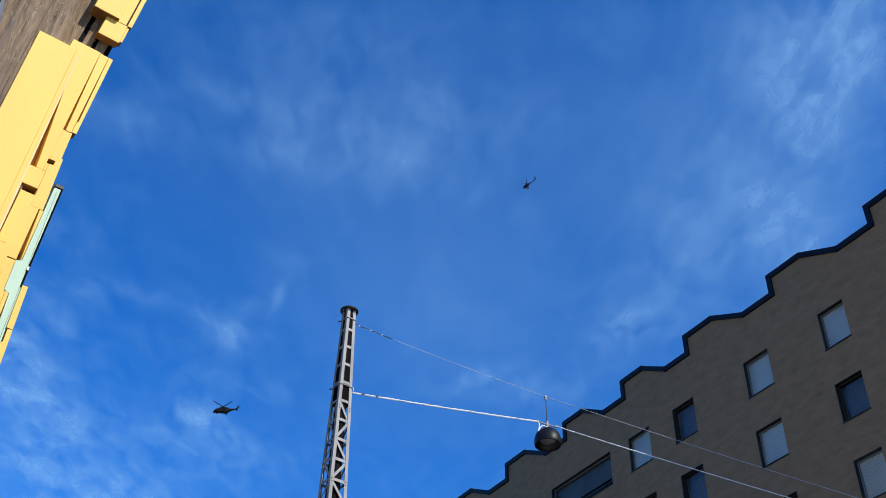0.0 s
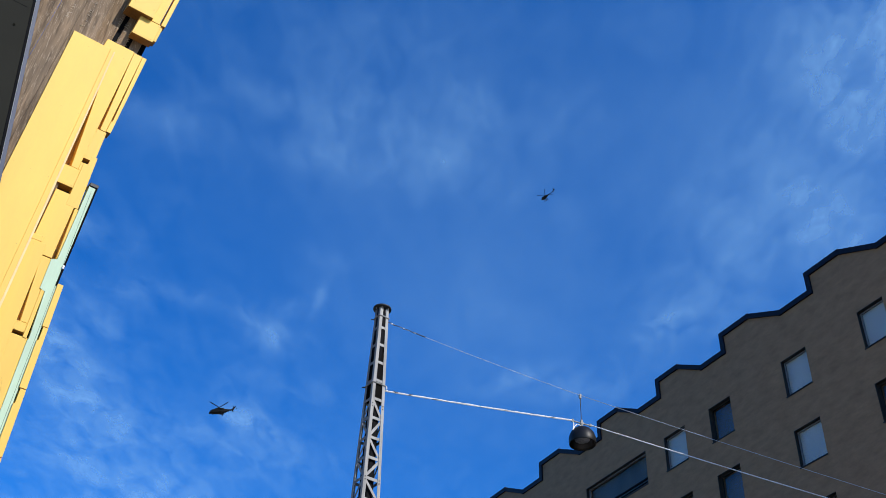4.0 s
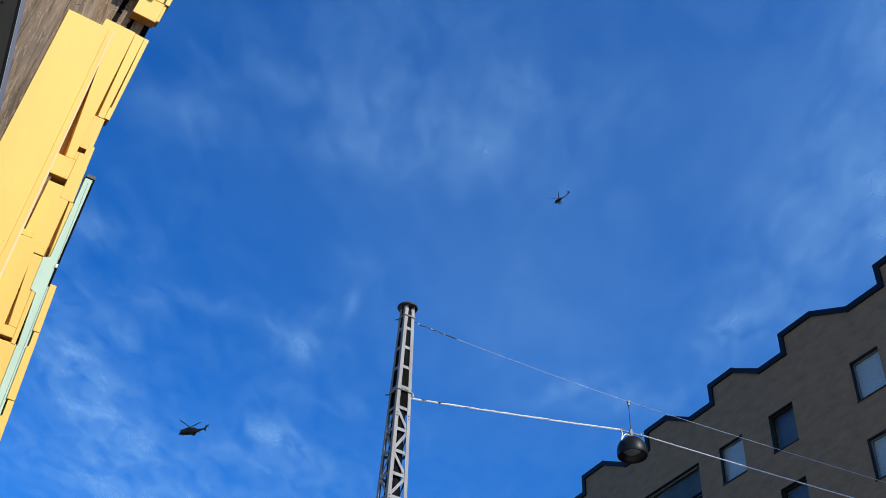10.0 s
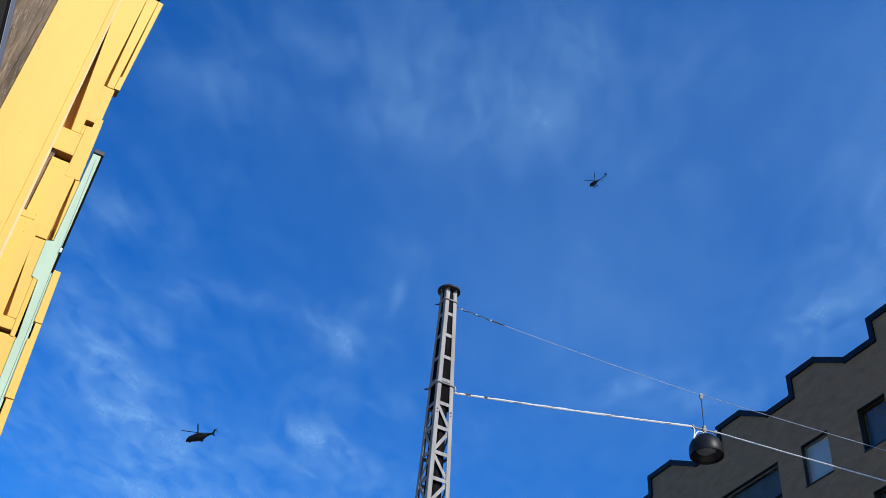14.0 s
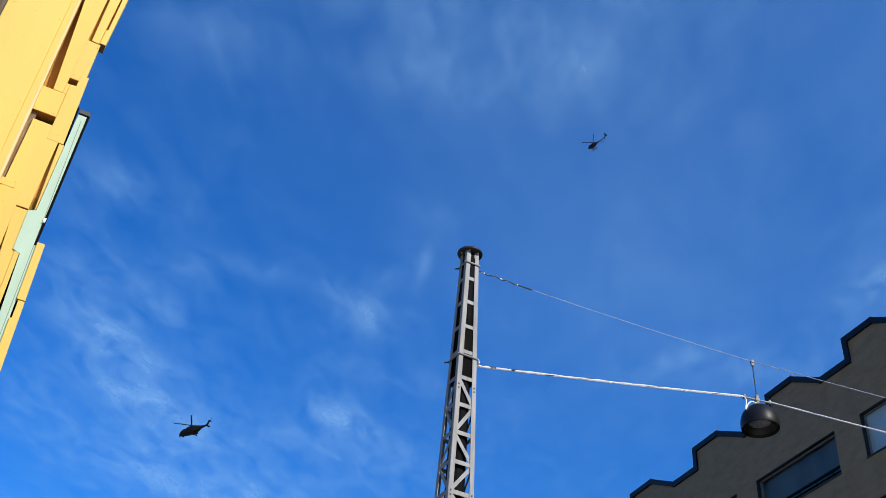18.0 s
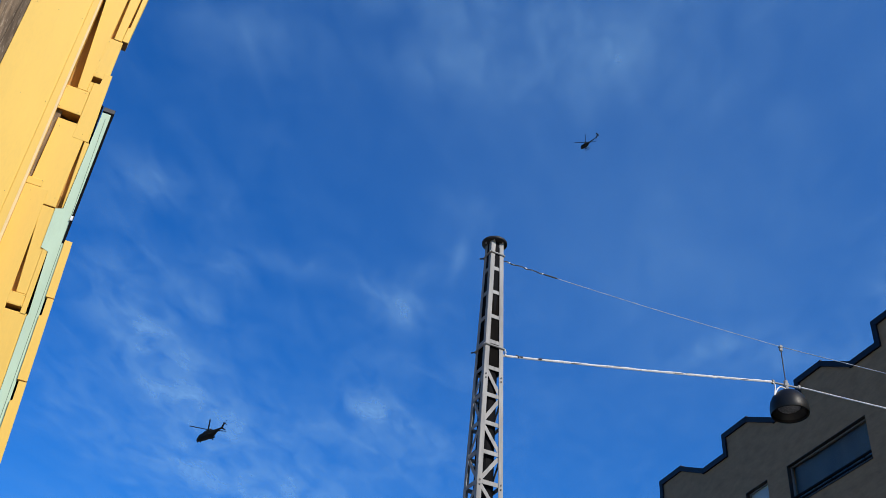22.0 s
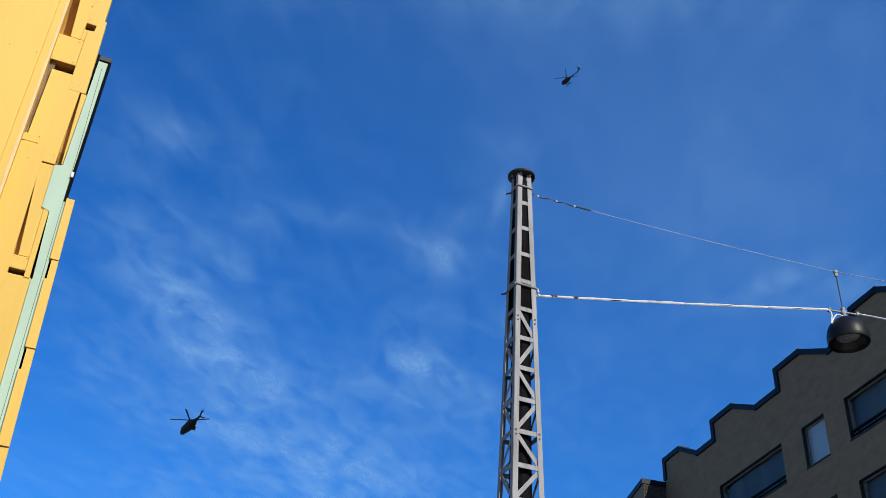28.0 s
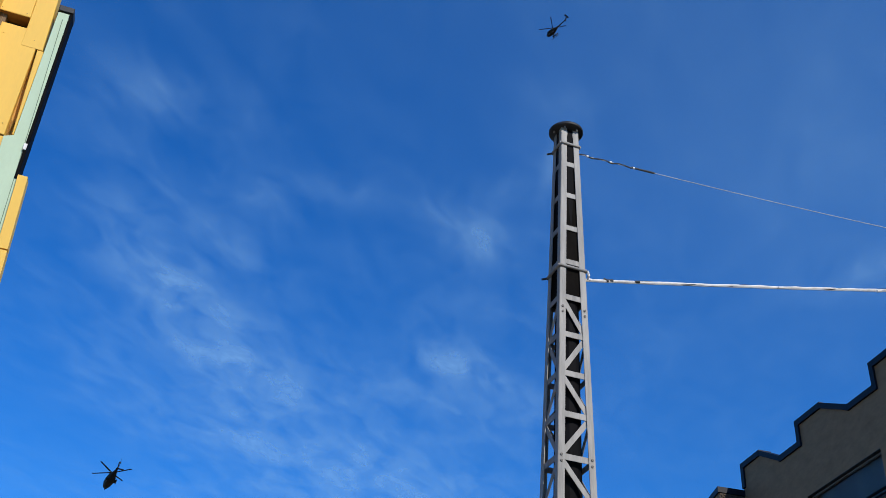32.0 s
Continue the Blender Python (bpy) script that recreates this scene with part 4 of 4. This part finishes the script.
for k, z in enumerate(levels):
    for face in range(4):
        rot = Matrix.Rotation(math.pi / 2 * face, 3, "Z")
        a = mast_half(z)
        bm = add_bar(bmesh.new(), rot @ Vector((-a + 0.03, -a + 0.006, z)), rot @ Vector((a - 0.03, -a + 0.006, z)), 0.058, 0.007, rot @ Vector((0, 1, 0)))
        part("batten", bm, STEEL, mast)
        if k >= 5 and k < len(levels) - 1:
            z2 = levels[k + 1]
            b = mast_half(z2)
            s = 1 if (k + face) % 2 else -1
            bm = add_bar(bmesh.new(), rot @ Vector((-s * (a - 0.035), -a + 0.014, z - 0.02)), rot @ Vector((s * (b - 0.035), -b + 0.014, z2 + 0.02)), 0.05, 0.006, rot @ Vector((0, 1, 0)))
            part("diagonal", bm, STEEL, mast)
for z in (11.45, 9.9, 8.6, 7.0):
    for sx in (-1, 1):
        a = mast_half(z)
        for dz in (0, 0.06):
            part("bolt", rod((sx * (a - 0.03), -a - 0.012, z + dz), (sx * (a - 0.03), -a + 0.01, z + dz), 0.013, 6), DARKSTEEL, mast)
part("inner_pipe", rod((0.0, 0.0, 0.3), (0.0, 0.0, MAST_TOP - 0.02), 0.20, 20, 0.098), BLACK, mast, "black pipe inside the mast")
# black box added to paint the dark inside of the upper mast
bm = bmesh.new()
rings = []
for z in (MAST_TOP - 0.03, MAST_TOP - 2.16):
    a = mast_half(z) - 0.016
    rings.append([bm.verts.new((x * a, y * a, z)) for x, y in ((-1, -1), (1, -1), (1, 1), (-1, 1))])
for k in range(4):
    bm.faces.new((rings[1][k], rings[1][(k + 1) % 4], rings[0][(k + 1) % 4], rings[0][k]))
bm.faces.new(rings[0])
bm.faces.new(rings[1][::-1])
part("inner_shadow_box", bm, MAST_DARK, mast, "black box painting the dark inside behind the upper battens")
part("cap_plate", lathe([(0.0, MAST_TOP + 0.045), (0.180, MAST_TOP + 0.042), (0.186, MAST_TOP + 0.036), (0.186, MAST_TOP + 0.012), (0.180, MAST_TOP + 0.004), (0.0, MAST_TOP)], 32), CAP, mast, "round dark cap plate", True)
for k in range(6):
    a = k * math.pi / 3
    part("cap_bolt", rod((0.14 * math.cos(a), 0.14 * math.sin(a), MAST_TOP + 0.01), (0.14 * math.cos(a), 0.14 * math.sin(a), MAST_TOP - 0.02), 0.011, 6), STEEL, mast)
part("foot_plate", box(-0.55, 0.55, -0.55, 0.55, -0.657, -0.60, 0.01), DARKSTEEL, mast)


def band(z, name):
    a = mast_half(z) + 0.012
    bm = bmesh.new()
    for (x0, y0), (x1, y1) in (((-a, -a), (a, -a)), ((a, -a), (a, a)), ((a, a), (-a, a)), ((-a, a), (-a, -a))):
        add_rod(bm, (x0, y0, z), (x1, y1, z), 0.014, 8)
    b = part(name, bm, STEEL, mast, "steel clamp band")
    part("band_stub", rod((-a - 0.055, a + 0.01, z - 0.02), (-a + 0.02, a - 0.02, z), 0.012, 6), DARKSTEEL, b)


band(11.98, "clamp_band")
band(13.58, "top_clamp_band")

# ---- the overhead lamp on its wires ----
LAMP = Vector((2.513, 16.229, 0))
span = Vector((0.908, 0.419, 0))
hook_low = Vector((MAST[0] + 0.17, MAST[1] + 0.05, 11.93))
hook_top = Vector((MAST[0] + 0.13, MAST[1] + 0.03, 13.53))
lamp_low, lamp_top = Vector((LAMP.x, LAMP.y, 13.008)), Vector((LAMP.x, LAMP.y, 13.703))
END_LOW, END_TOP = Vector((8.46, 16.01, 10.97)), Vector((9.10, 14.87, 10.50))
WIRES = sized(pose(-0.035, -0.989, 0.802), 1.22)


def sag(p, q, drop, k=24, wob=0.0):
    out = []
    for i in range(k + 1):
        f = i / k
        v = p.lerp(q, f) - Vector((0, 0, 4 * drop * f * (1 - f)))
        if wob:
            v += Vector((0, 0, wob * (math.sin(i * 1.9) + math.sin(i * 0.83 + 1) + 0.7 * math.sin(i * 3.1)) * math.sin(math.pi * f)))
        out.append(v)
    return out


lower = thing("span_cable", WIRES.copy(), "white sleeved cable spanning from the mast to the building", "cable")
part("lead", add_tube(bmesh.new(), [hook_low + Vector(p) for p in ((0.035, -0.082, 0.05), (0.045, -0.06, 0.01), (0.03, -0.03, -0.012), (0.06, 0.0, -0.006))], 0.0125), CABLE, lower, "cable bent up to the clamp band")
part("cable", add_tube(bmesh.new(), sag(hook_low, lamp_low - span * 0.22, 0.015, 40, 0.0032), 0.0130), CABLE, lower)
part("dark_cable", add_tube(bmesh.new(), [p + Vector((0, -0.009 * math.cos(0.55 * i), 0.012 * math.sin(0.55 * i + 0.9 * math.sin(0.21 * i)))) for i, p in enumerate(sag(hook_low, lamp_low - span * 0.22, 0.015, 90))], 0.0050, 5), DARKSTEEL, lower, "dark cable twisted round the white one")
part("cable", add_tube(bmesh.new(), sag(lamp_low + span * 0.2, END_LOW, 0.02, 12), 0.0115), CABLE, lower)
part("carrier_wire", add_tube(bmesh.new(), sag(hook_low + Vector((0, 0.004, -0.013)), lamp_low - span * 0.2 + Vector((0, 0.004, -0.013)), 0.015, 20), 0.0055), WIRE, lower, "thin steel carrier wire")
for f in (0.045, 0.055, 0.115, 0.46, 0.72):
    v = hook_low.lerp(lamp_low, f) - Vector((0, 0, 0.06 * f * (1 - f) - 0.008))
    part("tie", rod(v - span * 0.022 + Vector((0, 0, 0.012 if f < 0.05 else -0.006)), v + span * 0.03 - Vector((0, 0, 0.008 if f < 0.05 else -0.004)), 0.014 if f < 0.2 else 0.0148, 8), DARKSTEEL if f < 0.2 else CABLE, lower, "cable tie")

upper = thing("span_wire", WIRES.copy(), "thin steel wire spanning from mast top to the building", "wire")
part("wire", add_tube(bmesh.new(), sag(hook_top, lamp_top, 0.03, 16), 0.0040), WIRE, upper)
part("wire", add_tube(bmesh.new(), sag(lamp_top, END_TOP, 0.03, 16), 0.0055), WIRE, upper)
for f in (0.02, 0.075, 0.13):
    v = hook_top.lerp(lamp_top, f) - Vector((0, 0, 0.12 * f * (1 - f)))
    d = (lamp_top - hook_top).normalized()
    part("wire_clip", rod(v - d * 0.012, v + d * 0.012, 0.0125, 8), CABLE, upper, "pale wire clip")
part("sleeve", rod(hook_top.lerp(lamp_top, 0.125) - Vector((0, 0, 0.013)), hook_top.lerp(lamp_top, 0.18) - Vector((0, 0, 0.0175)), 0.011, 8), DARKSTEEL, upper, "dark insulating sleeve")
part("doubled_wire", add_tube(bmesh.new(), [p + Vector((0, 0, 0.012 * math.sin(2.2 * i))) for i, p in enumerate(sag(hook_top, lamp_top, 0.03, 64)[:9])], 0.008), DARKSTEEL, upper)

lamp = thing("street_lamp", sized(pose(3.030, 18.810, 16.032, 0, 0, 25), 1.305), "dark grey bell-shaped street lamp hanging from a span wire", "street lamp")
R = 0.272
dome = [(0.0, 0.372), (0.06, 0.368), (0.125, 0.348), (0.185, 0.306), (0.230, 0.250), (0.260, 0.185), (0.275, 0.115), (0.277, 0.05), (R, 0.0), (R - 0.006, -0.012), (R - 0.016, 0.0), (0.255, 0.10), (0.20, 0.17)]
part("shade", lathe(dome, 48), SHADE, lamp, "dark grey enamelled bell shade", True)
part("reflector", lathe([(0.245, 0.03), (0.225, 0.075), (0.17, 0.13), (0.08, 0.165), (0.0, 0.17)], 36), REFLECTOR, lamp, "dull metal reflector", True)
part("lens", lathe([(0.0, 0.055), (0.07, 0.058), (0.12, 0.070), (0.150, 0.088), (0.158, 0.096), (0.150, 0.10), (0.0, 0.07)], 36), material("frosted_lens", (0.38, 0.38, 0.36), 0.25, vary=0.35, scale=5, bump=0.05), lamp, "clouded glass lens", True)
part("neck", rod((0, 0, 0.355), (0, 0, 0.47), 0.028, 14), STEEL, lamp, "light grey metal neck")
part("carrier", add_rod(bmesh.new(), (-0.21, 0, 0.475), (0.21, 0, 0.475), 0.014, 10), STEEL, lamp, "steel carrier bar")
for s in (-1, 1):
    part("clamp", box(s * 0.21 - 0.020, s * 0.21 + 0.020, -0.022, 0.022, 0.452, 0.512, 0.005), DARKSTEEL if s < 0 else STEEL, lamp, "wire clamp")
part("hanger_rod", rod((0, 0, 0.48), (0, 0, 1.10), 0.008, 8), DARKSTEEL, lamp, "thin hanger rod")
part("pulley", add_box(add_rod(bmesh.new(), (0, -0.022, 1.135), (0, 0.022, 1.135), 0.026, 12), -0.024, 0.024, -0.016, 0.016, 1.06, 1.15, 0.004), STEEL, lamp, "steel wire clamp at the top")
part("drop_cable", add_tube(bmesh.new(), [(-0.26, 0, 0.472), (-0.222, -0.012, 0.465), (-0.202, -0.022, 0.43), (-0.205, -0.03, 0.37), (-0.222, -0.035, 0.31), (-0.240, -0.04, 0.235)], 0.0105, 8), CABLE, lamp, "white cable dropping to the shade")
part("drop_cable", add_tube(bmesh.new(), [(-0.02, -0.01, 0.405), (-0.075, -0.015, 0.415), (-0.125, -0.02, 0.405), (-0.170, -0.028, 0.36), (-0.205, -0.032, 0.30), (-0.232, -0.036, 0.245)], 0.0105, 8), CABLE, lamp, "white cable bent from the neck to the shade")
part("cross_fitting", add_box(add_box(bmesh.new(), -0.036, 0.036, -0.03, 0.03, 0.445, 0.50, 0.006), -0.022, 0.022, -0.026, 0.026, 0.39, 0.55, 0.005), STEEL, lamp, "pale steel fitting on the carrier bar")
for end, nm in ((END_LOW, "cable_anchor"), (END_TOP, "wire_anchor")):
    an = thing(nm, WIRES @ Matrix.Translation(end), "small steel anchor fixed to the wall", "anchor")
    part("eye", rod((-0.03, -0.015, 0), (0.42, 0.2, 0), 0.02, 8), STEEL, an)


# ---- the helicopters: nose along +y ----
def rotor_blades(hub, count, radius, chord, root, thick, droop, start=0.0):
    bm = bmesh.new()
    add_box(bm, root, radius, -chord * 0.3, chord * 0.7, -thick / 2, thick / 2)
    for v in bm.verts:
        f = (v.co.x - root) / (radius - root)
        v.co.z += droop * f * f
    me = finish("blade", bm, BLADE)
    for k in range(count):
        piece("blade", me, hub, pose(0, 0, 0, 0, 0, start + 360 / count * k))


def big_helicopter():
    h = thing("transport_helicopter", pose(0, 500, 300), "dark olive military transport helicopter in flight", "helicopter")
    bm = add_body(bmesh.new(), [(6.9, -0.75, 0.25, 0.22, 0.8), (6.5, -0.6, 0.72, 0.62, 0.75), (5.6, -0.3, 1.12, 1.05, 0.7), (4.2, 0.0, 1.42, 1.45, 0.6), (2.0, 0.0, 1.5, 1.55, 0.55), (-1.5, 0.0, 1.5, 1.5, 0.55), (-3.2, 0.25, 1.15, 1.15, 0.65), (-4.6, 0.62, 0.72, 0.72, 0.8), (-6.8, 0.95, 0.42, 0.46, 0.9), (-8.3, 1.1, 0.26, 0.36, 0.9)])
    part("fuselage", bm, OLIVE, h, "dark olive fuselage", True)
    part("engine_cowling", add_body(bmesh.new(), [(3.4, 1.5, 0.55, 0.25, 0.7), (2.5, 1.72, 0.9, 0.5, 0.65), (0.5, 1.85, 1.0, 0.6, 0.65), (-1.8, 1.7, 0.8, 0.5, 0.7), (-3.2, 1.35, 0.35, 0.25, 0.8)]), OLIVE, h, "", True)
    for s in (-1, 1):
        part("sponson", add_body(bmesh.new(), [(0.6, -0.95, 0.12, 0.12, 0.9), (0.0, -0.95, 0.38, 0.34, 0.8), (-1.8, -0.95, 0.38, 0.34, 0.8), (-2.6, -0.9, 0.12, 0.12, 0.9)]), OLIVE, h, "", True).location.x = s * 1.62
        part("main_wheel", rod((s * 1.62, -1.35, -1.75), (s * 1.85, -1.35, -1.75), 0.36, 16), BLADE, h, "black tyre")
        part("gear_leg", rod((s * 1.66, -1.2, -1.0), (s * 1.72, -1.35, -1.75), 0.09, 8), DARKSTEEL, h)
        part("stabiliser", box(0.0 if s > 0 else -2.2, 2.2 if s > 0 else 0.0, -8.3, -7.3, 1.05, 1.15, 0.03) if s > 0 else box(-0.5, 0.0, -8.2, -7.4, 1.06, 1.14, 0.03), OLIVE, h)
        part("side_window", box(s * 1.40 - 0.02, s * 1.40 + 0.02, 3.6, 4.6, 0.1, 0.85, 0.02), COCKPIT, h)
        part("exhaust", rod((s * 0.85, -1.6, 1.75), (s * 1.15, -2.3, 1.85), 0.24, 12), DARKSTEEL, h)
    part("windscreen", add_body(bmesh.new(), [(6.2, 0.02, 0.55, 0.25, 0.8), (5.7, 0.32, 0.95, 0.48, 0.75), (4.9, 0.62, 1.2, 0.7, 0.7), (4.3, 0.8, 1.25, 0.72, 0.7)]), COCKPIT, h, "dark cockpit glazing", True)
    part("nose_wheel", rod((-0.25, 4.6, -1.95), (0.25, 4.6, -1.95), 0.28, 14), BLADE, h, "black tyre")
    part("nose_leg", rod((0, 4.5, -1.2), (0, 4.6, -1.95), 0.08, 8), DARKSTEEL, h)
    part("nose_sensor", rod((0, 6.6, -1.0), (0, 6.5, -1.55), 0.24, 12), BLADE, h)
    fin = bmesh.new()
    add_prism(fin, [(-7.2, 1.0), (-8.6, 0.9), (-9.5, 3.2), (-8.6, 3.3)], -0.12, 0.12)
    for v in fin.verts:
        v.co.x, v.co.y = v.co.y, v.co.x
    part("fin", fin, OLIVE, h)
    part("mast", rod((0, 0.9, 2.2), (0, 0.9, 2.95), 0.2, 12), DARKSTEEL, h)
    rotor = part("main_rotor", rod((0, 0, -0.14), (0, 0, 0.16), 0.45, 14), DARKSTEEL, h, "four-bladed main rotor")
    rotor.location = (0, 0.9, 3.0)
    rotor_blades(rotor, 4, 8.15, 0.62, 0.3, 0.12, 0.55)
    tail = part("tail_rotor", rod((-0.1, 0, 0), (0.1, 0, 0), 0.2, 10), DARKSTEEL, h)
    tail.location = (0.35, -9.1, 3.0)
    bm = box(-0.03, 0.03, -0.14, 0.14, 0.1, 1.6)
    me = finish("tail_blade", bm, BLADE)
    for k in range(4):
        piece("tail_blade", me, tail, pose(0, 0, 0, 90 * k + 35))
    return h, rotor, tail


def small_helicopter():
    h = thing("light_helicopter", pose(60, 450, 400), "dark light helicopter with landing skids in flight", "helicopter")
    bm = add_body(bmesh.new(), [(2.35, -0.2, 0.15, 0.18, 0.9), (2.1, -0.12, 0.45, 0.5, 0.85), (1.5, 0.0, 0.66, 0.78, 0.85), (0.6, 0.05, 0.72, 0.9, 0.85), (-0.4, 0.12, 0.68, 0.85, 0.85), (-1.3, 0.3, 0.42, 0.5, 0.9), (-1.9, 0.42, 0.2, 0.25, 1.0)])
    part("cabin", bm, OLIVE, h, "dark egg-shaped cabin", True)
    part("windscreen", add_body(bmesh.new(), [(2.32, 0.0, 0.2, 0.2, 0.9), (1.95, 0.12, 0.52, 0.48, 0.85), (1.3, 0.22, 0.69, 0.66, 0.85), (0.9, 0.25, 0.66, 0.6, 0.85)]), COCKPIT, h, "dark glazing", True)
    part("mast_fairing", add_body(bmesh.new(), [(0.9, 0.85, 0.1, 0.1, 0.9), (0.4, 1.0, 0.28, 0.28, 0.8), (-0.5, 1.0, 0.28, 0.25, 0.8), (-1.2, 0.75, 0.1, 0.1, 0.9)]), OLIVE, h, "", True)
    part("tail_boom", rod((0, -1.6, 0.45), (0, -5.2, 0.95), 0.19, 14, 0.10), OLIVE, h)
    for nm, pts in (("upper_fin", [(-4.9, 0.95), (-5.35, 0.95), (-5.95, 2.1), (-5.45, 2.1)]), ("lower_fin", [(-4.9, 0.85), (-5.3, 0.85), (-5.5, 0.1), (-5.2, 0.1)])):
        bm = add_prism(bmesh.new(), pts, -0.04, 0.04)
        for v in bm.verts:
            v.co.x, v.co.y = v.co.y, v.co.x
        part(nm, bm, OLIVE, h)
    part("tailplane", box(-0.85, 0.85, -5.95, -5.45, 2.08, 2.15, 0.02), OLIVE, h)
    for s in (-1, 1):
        part("skid", add_tube(bmesh.new(), [(s * 1.15, -1.3, -1.45), (s * 1.15, 0.0, -1.45), (s * 1.15, 1.3, -1.45), (s * 1.15, 1.75, -1.28)], 0.07), DARKSTEEL, h, "landing skid")
        for y in (-0.5, 0.9):
            part("skid_leg", rod((s * 0.45, y, -0.6), (s * 1.15, y - 0.1, -1.45), 0.075, 8), DARKSTEEL, h)
        part("side_pod", rod((s * 1.25, -0.8, -0.45), (s * 1.25, 1.2, -0.45), 0.15, 10), OLIVE, h)
        part("pod_arm", rod((s * 0.5, 0.25, -0.42), (s * 1.25, 0.25, -0.42), 0.07, 8), OLIVE, h)
    part("mast", rod((0, 0.1, 1.2), (0, 0.1, 1.62), 0.09, 10), DARKSTEEL, h)
    rotor = part("main_rotor", rod((0, 0, -0.07), (0, 0, 0.09), 0.22, 12), DARKSTEEL, h, "main rotor with slim blades")
    rotor.location = (0, 0.1, 1.65)
    rotor_blades(rotor, 4, 4.15, 0.24, 0.15, 0.06, 0.2)
    tail = part("tail_rotor", rod((-0.06, 0, 0), (0.06, 0, 0), 0.09, 8), DARKSTEEL, h)
    tail.location = (-0.22, -5.15, 0.95)
    me = finish("tail_blade", box(-0.015, 0.015, -0.06, 0.06, 0.05, 0.68), BLADE)
    for k in range(2):
        piece("tail_blade", me, tail, pose(0, 0, 0, 180 * k + 60))
    return h, rotor, tail


big, big_rotor, big_tail = big_helicopter()
light, light_rotor, light_tail = small_helicopter()

# headings: seconds, degrees clockwise from +y
BIG_TURN = [(0, -92), (6, -90), (9, -86), (13, -80), (19, -70), (23, -62), (26, -53), (30, -52), (32, -46)]
SMALL_TURN = [(0, -48), (6, -50), (13, -56), (19, -57), (26, -57), (30, -58), (32, -58)]


# big rotor's phase against an even turn, fitted to the blades in the camera's view: seconds, degrees
ROTOR_PHASE = [(0, -42), (1, -23), (2, -4), (3, -39), (6, -39), (7, -30), (8, -15), (9, -37), (10, -27), (11, -8), (12, 4), (13, 17), (14, 26), (17, 26), (18, 34), (19, 57), (20, 23), (21, 39), (22, 50),
              (23, 27), (24, 47), (25, 15), (26, 23), (29, 61), (30, 66), (31, 41), (32, 44)]


def heading(rows, t):
    for (a, ha), (b, hb) in zip(rows, rows[1:]):
        if a <= t <= b:
            return ha + (hb - ha) * (t - a) / (b - a)
    return rows[-1][1]


def motions():
    walk(cloud_layer, [(t, pose(x, y, z, 0, 0, rz)) for t, x, y, z, rz in CLOUD_SHIFT])
    walk(big, [(t, pose(x, y, z, -4, 0, -heading(BIG_TURN, t))) for t, x, y, z in BIG_FLIGHT])
    walk(light, [(t, pose(x, y, z, -4, 0, -heading(SMALL_TURN, t))) for t, x, y, z in SMALL_FLIGHT])
    ticks = [k / 30 for k in range(961)]
    walk(big_rotor, [(t, pose(0, 0.9, 3.0, 0, 0, heading(ROTOR_PHASE, t) - 48 * 30 * t)) for t in ticks])
    walk(light_rotor, [(t, pose(0, 0.1, 1.65, 0, 0, 35 - 60 * 30 * t)) for t in ticks])
    walk(big_tail, [(t, pose(0.35, -9.1, 3.0, -72 * 30 * t, 0, 0)) for t in ticks])
    walk(light_tail, [(t, pose(-0.22, -5.15, 0.95, -72 * 30 * t, 0, 0)) for t in ticks])


motions()
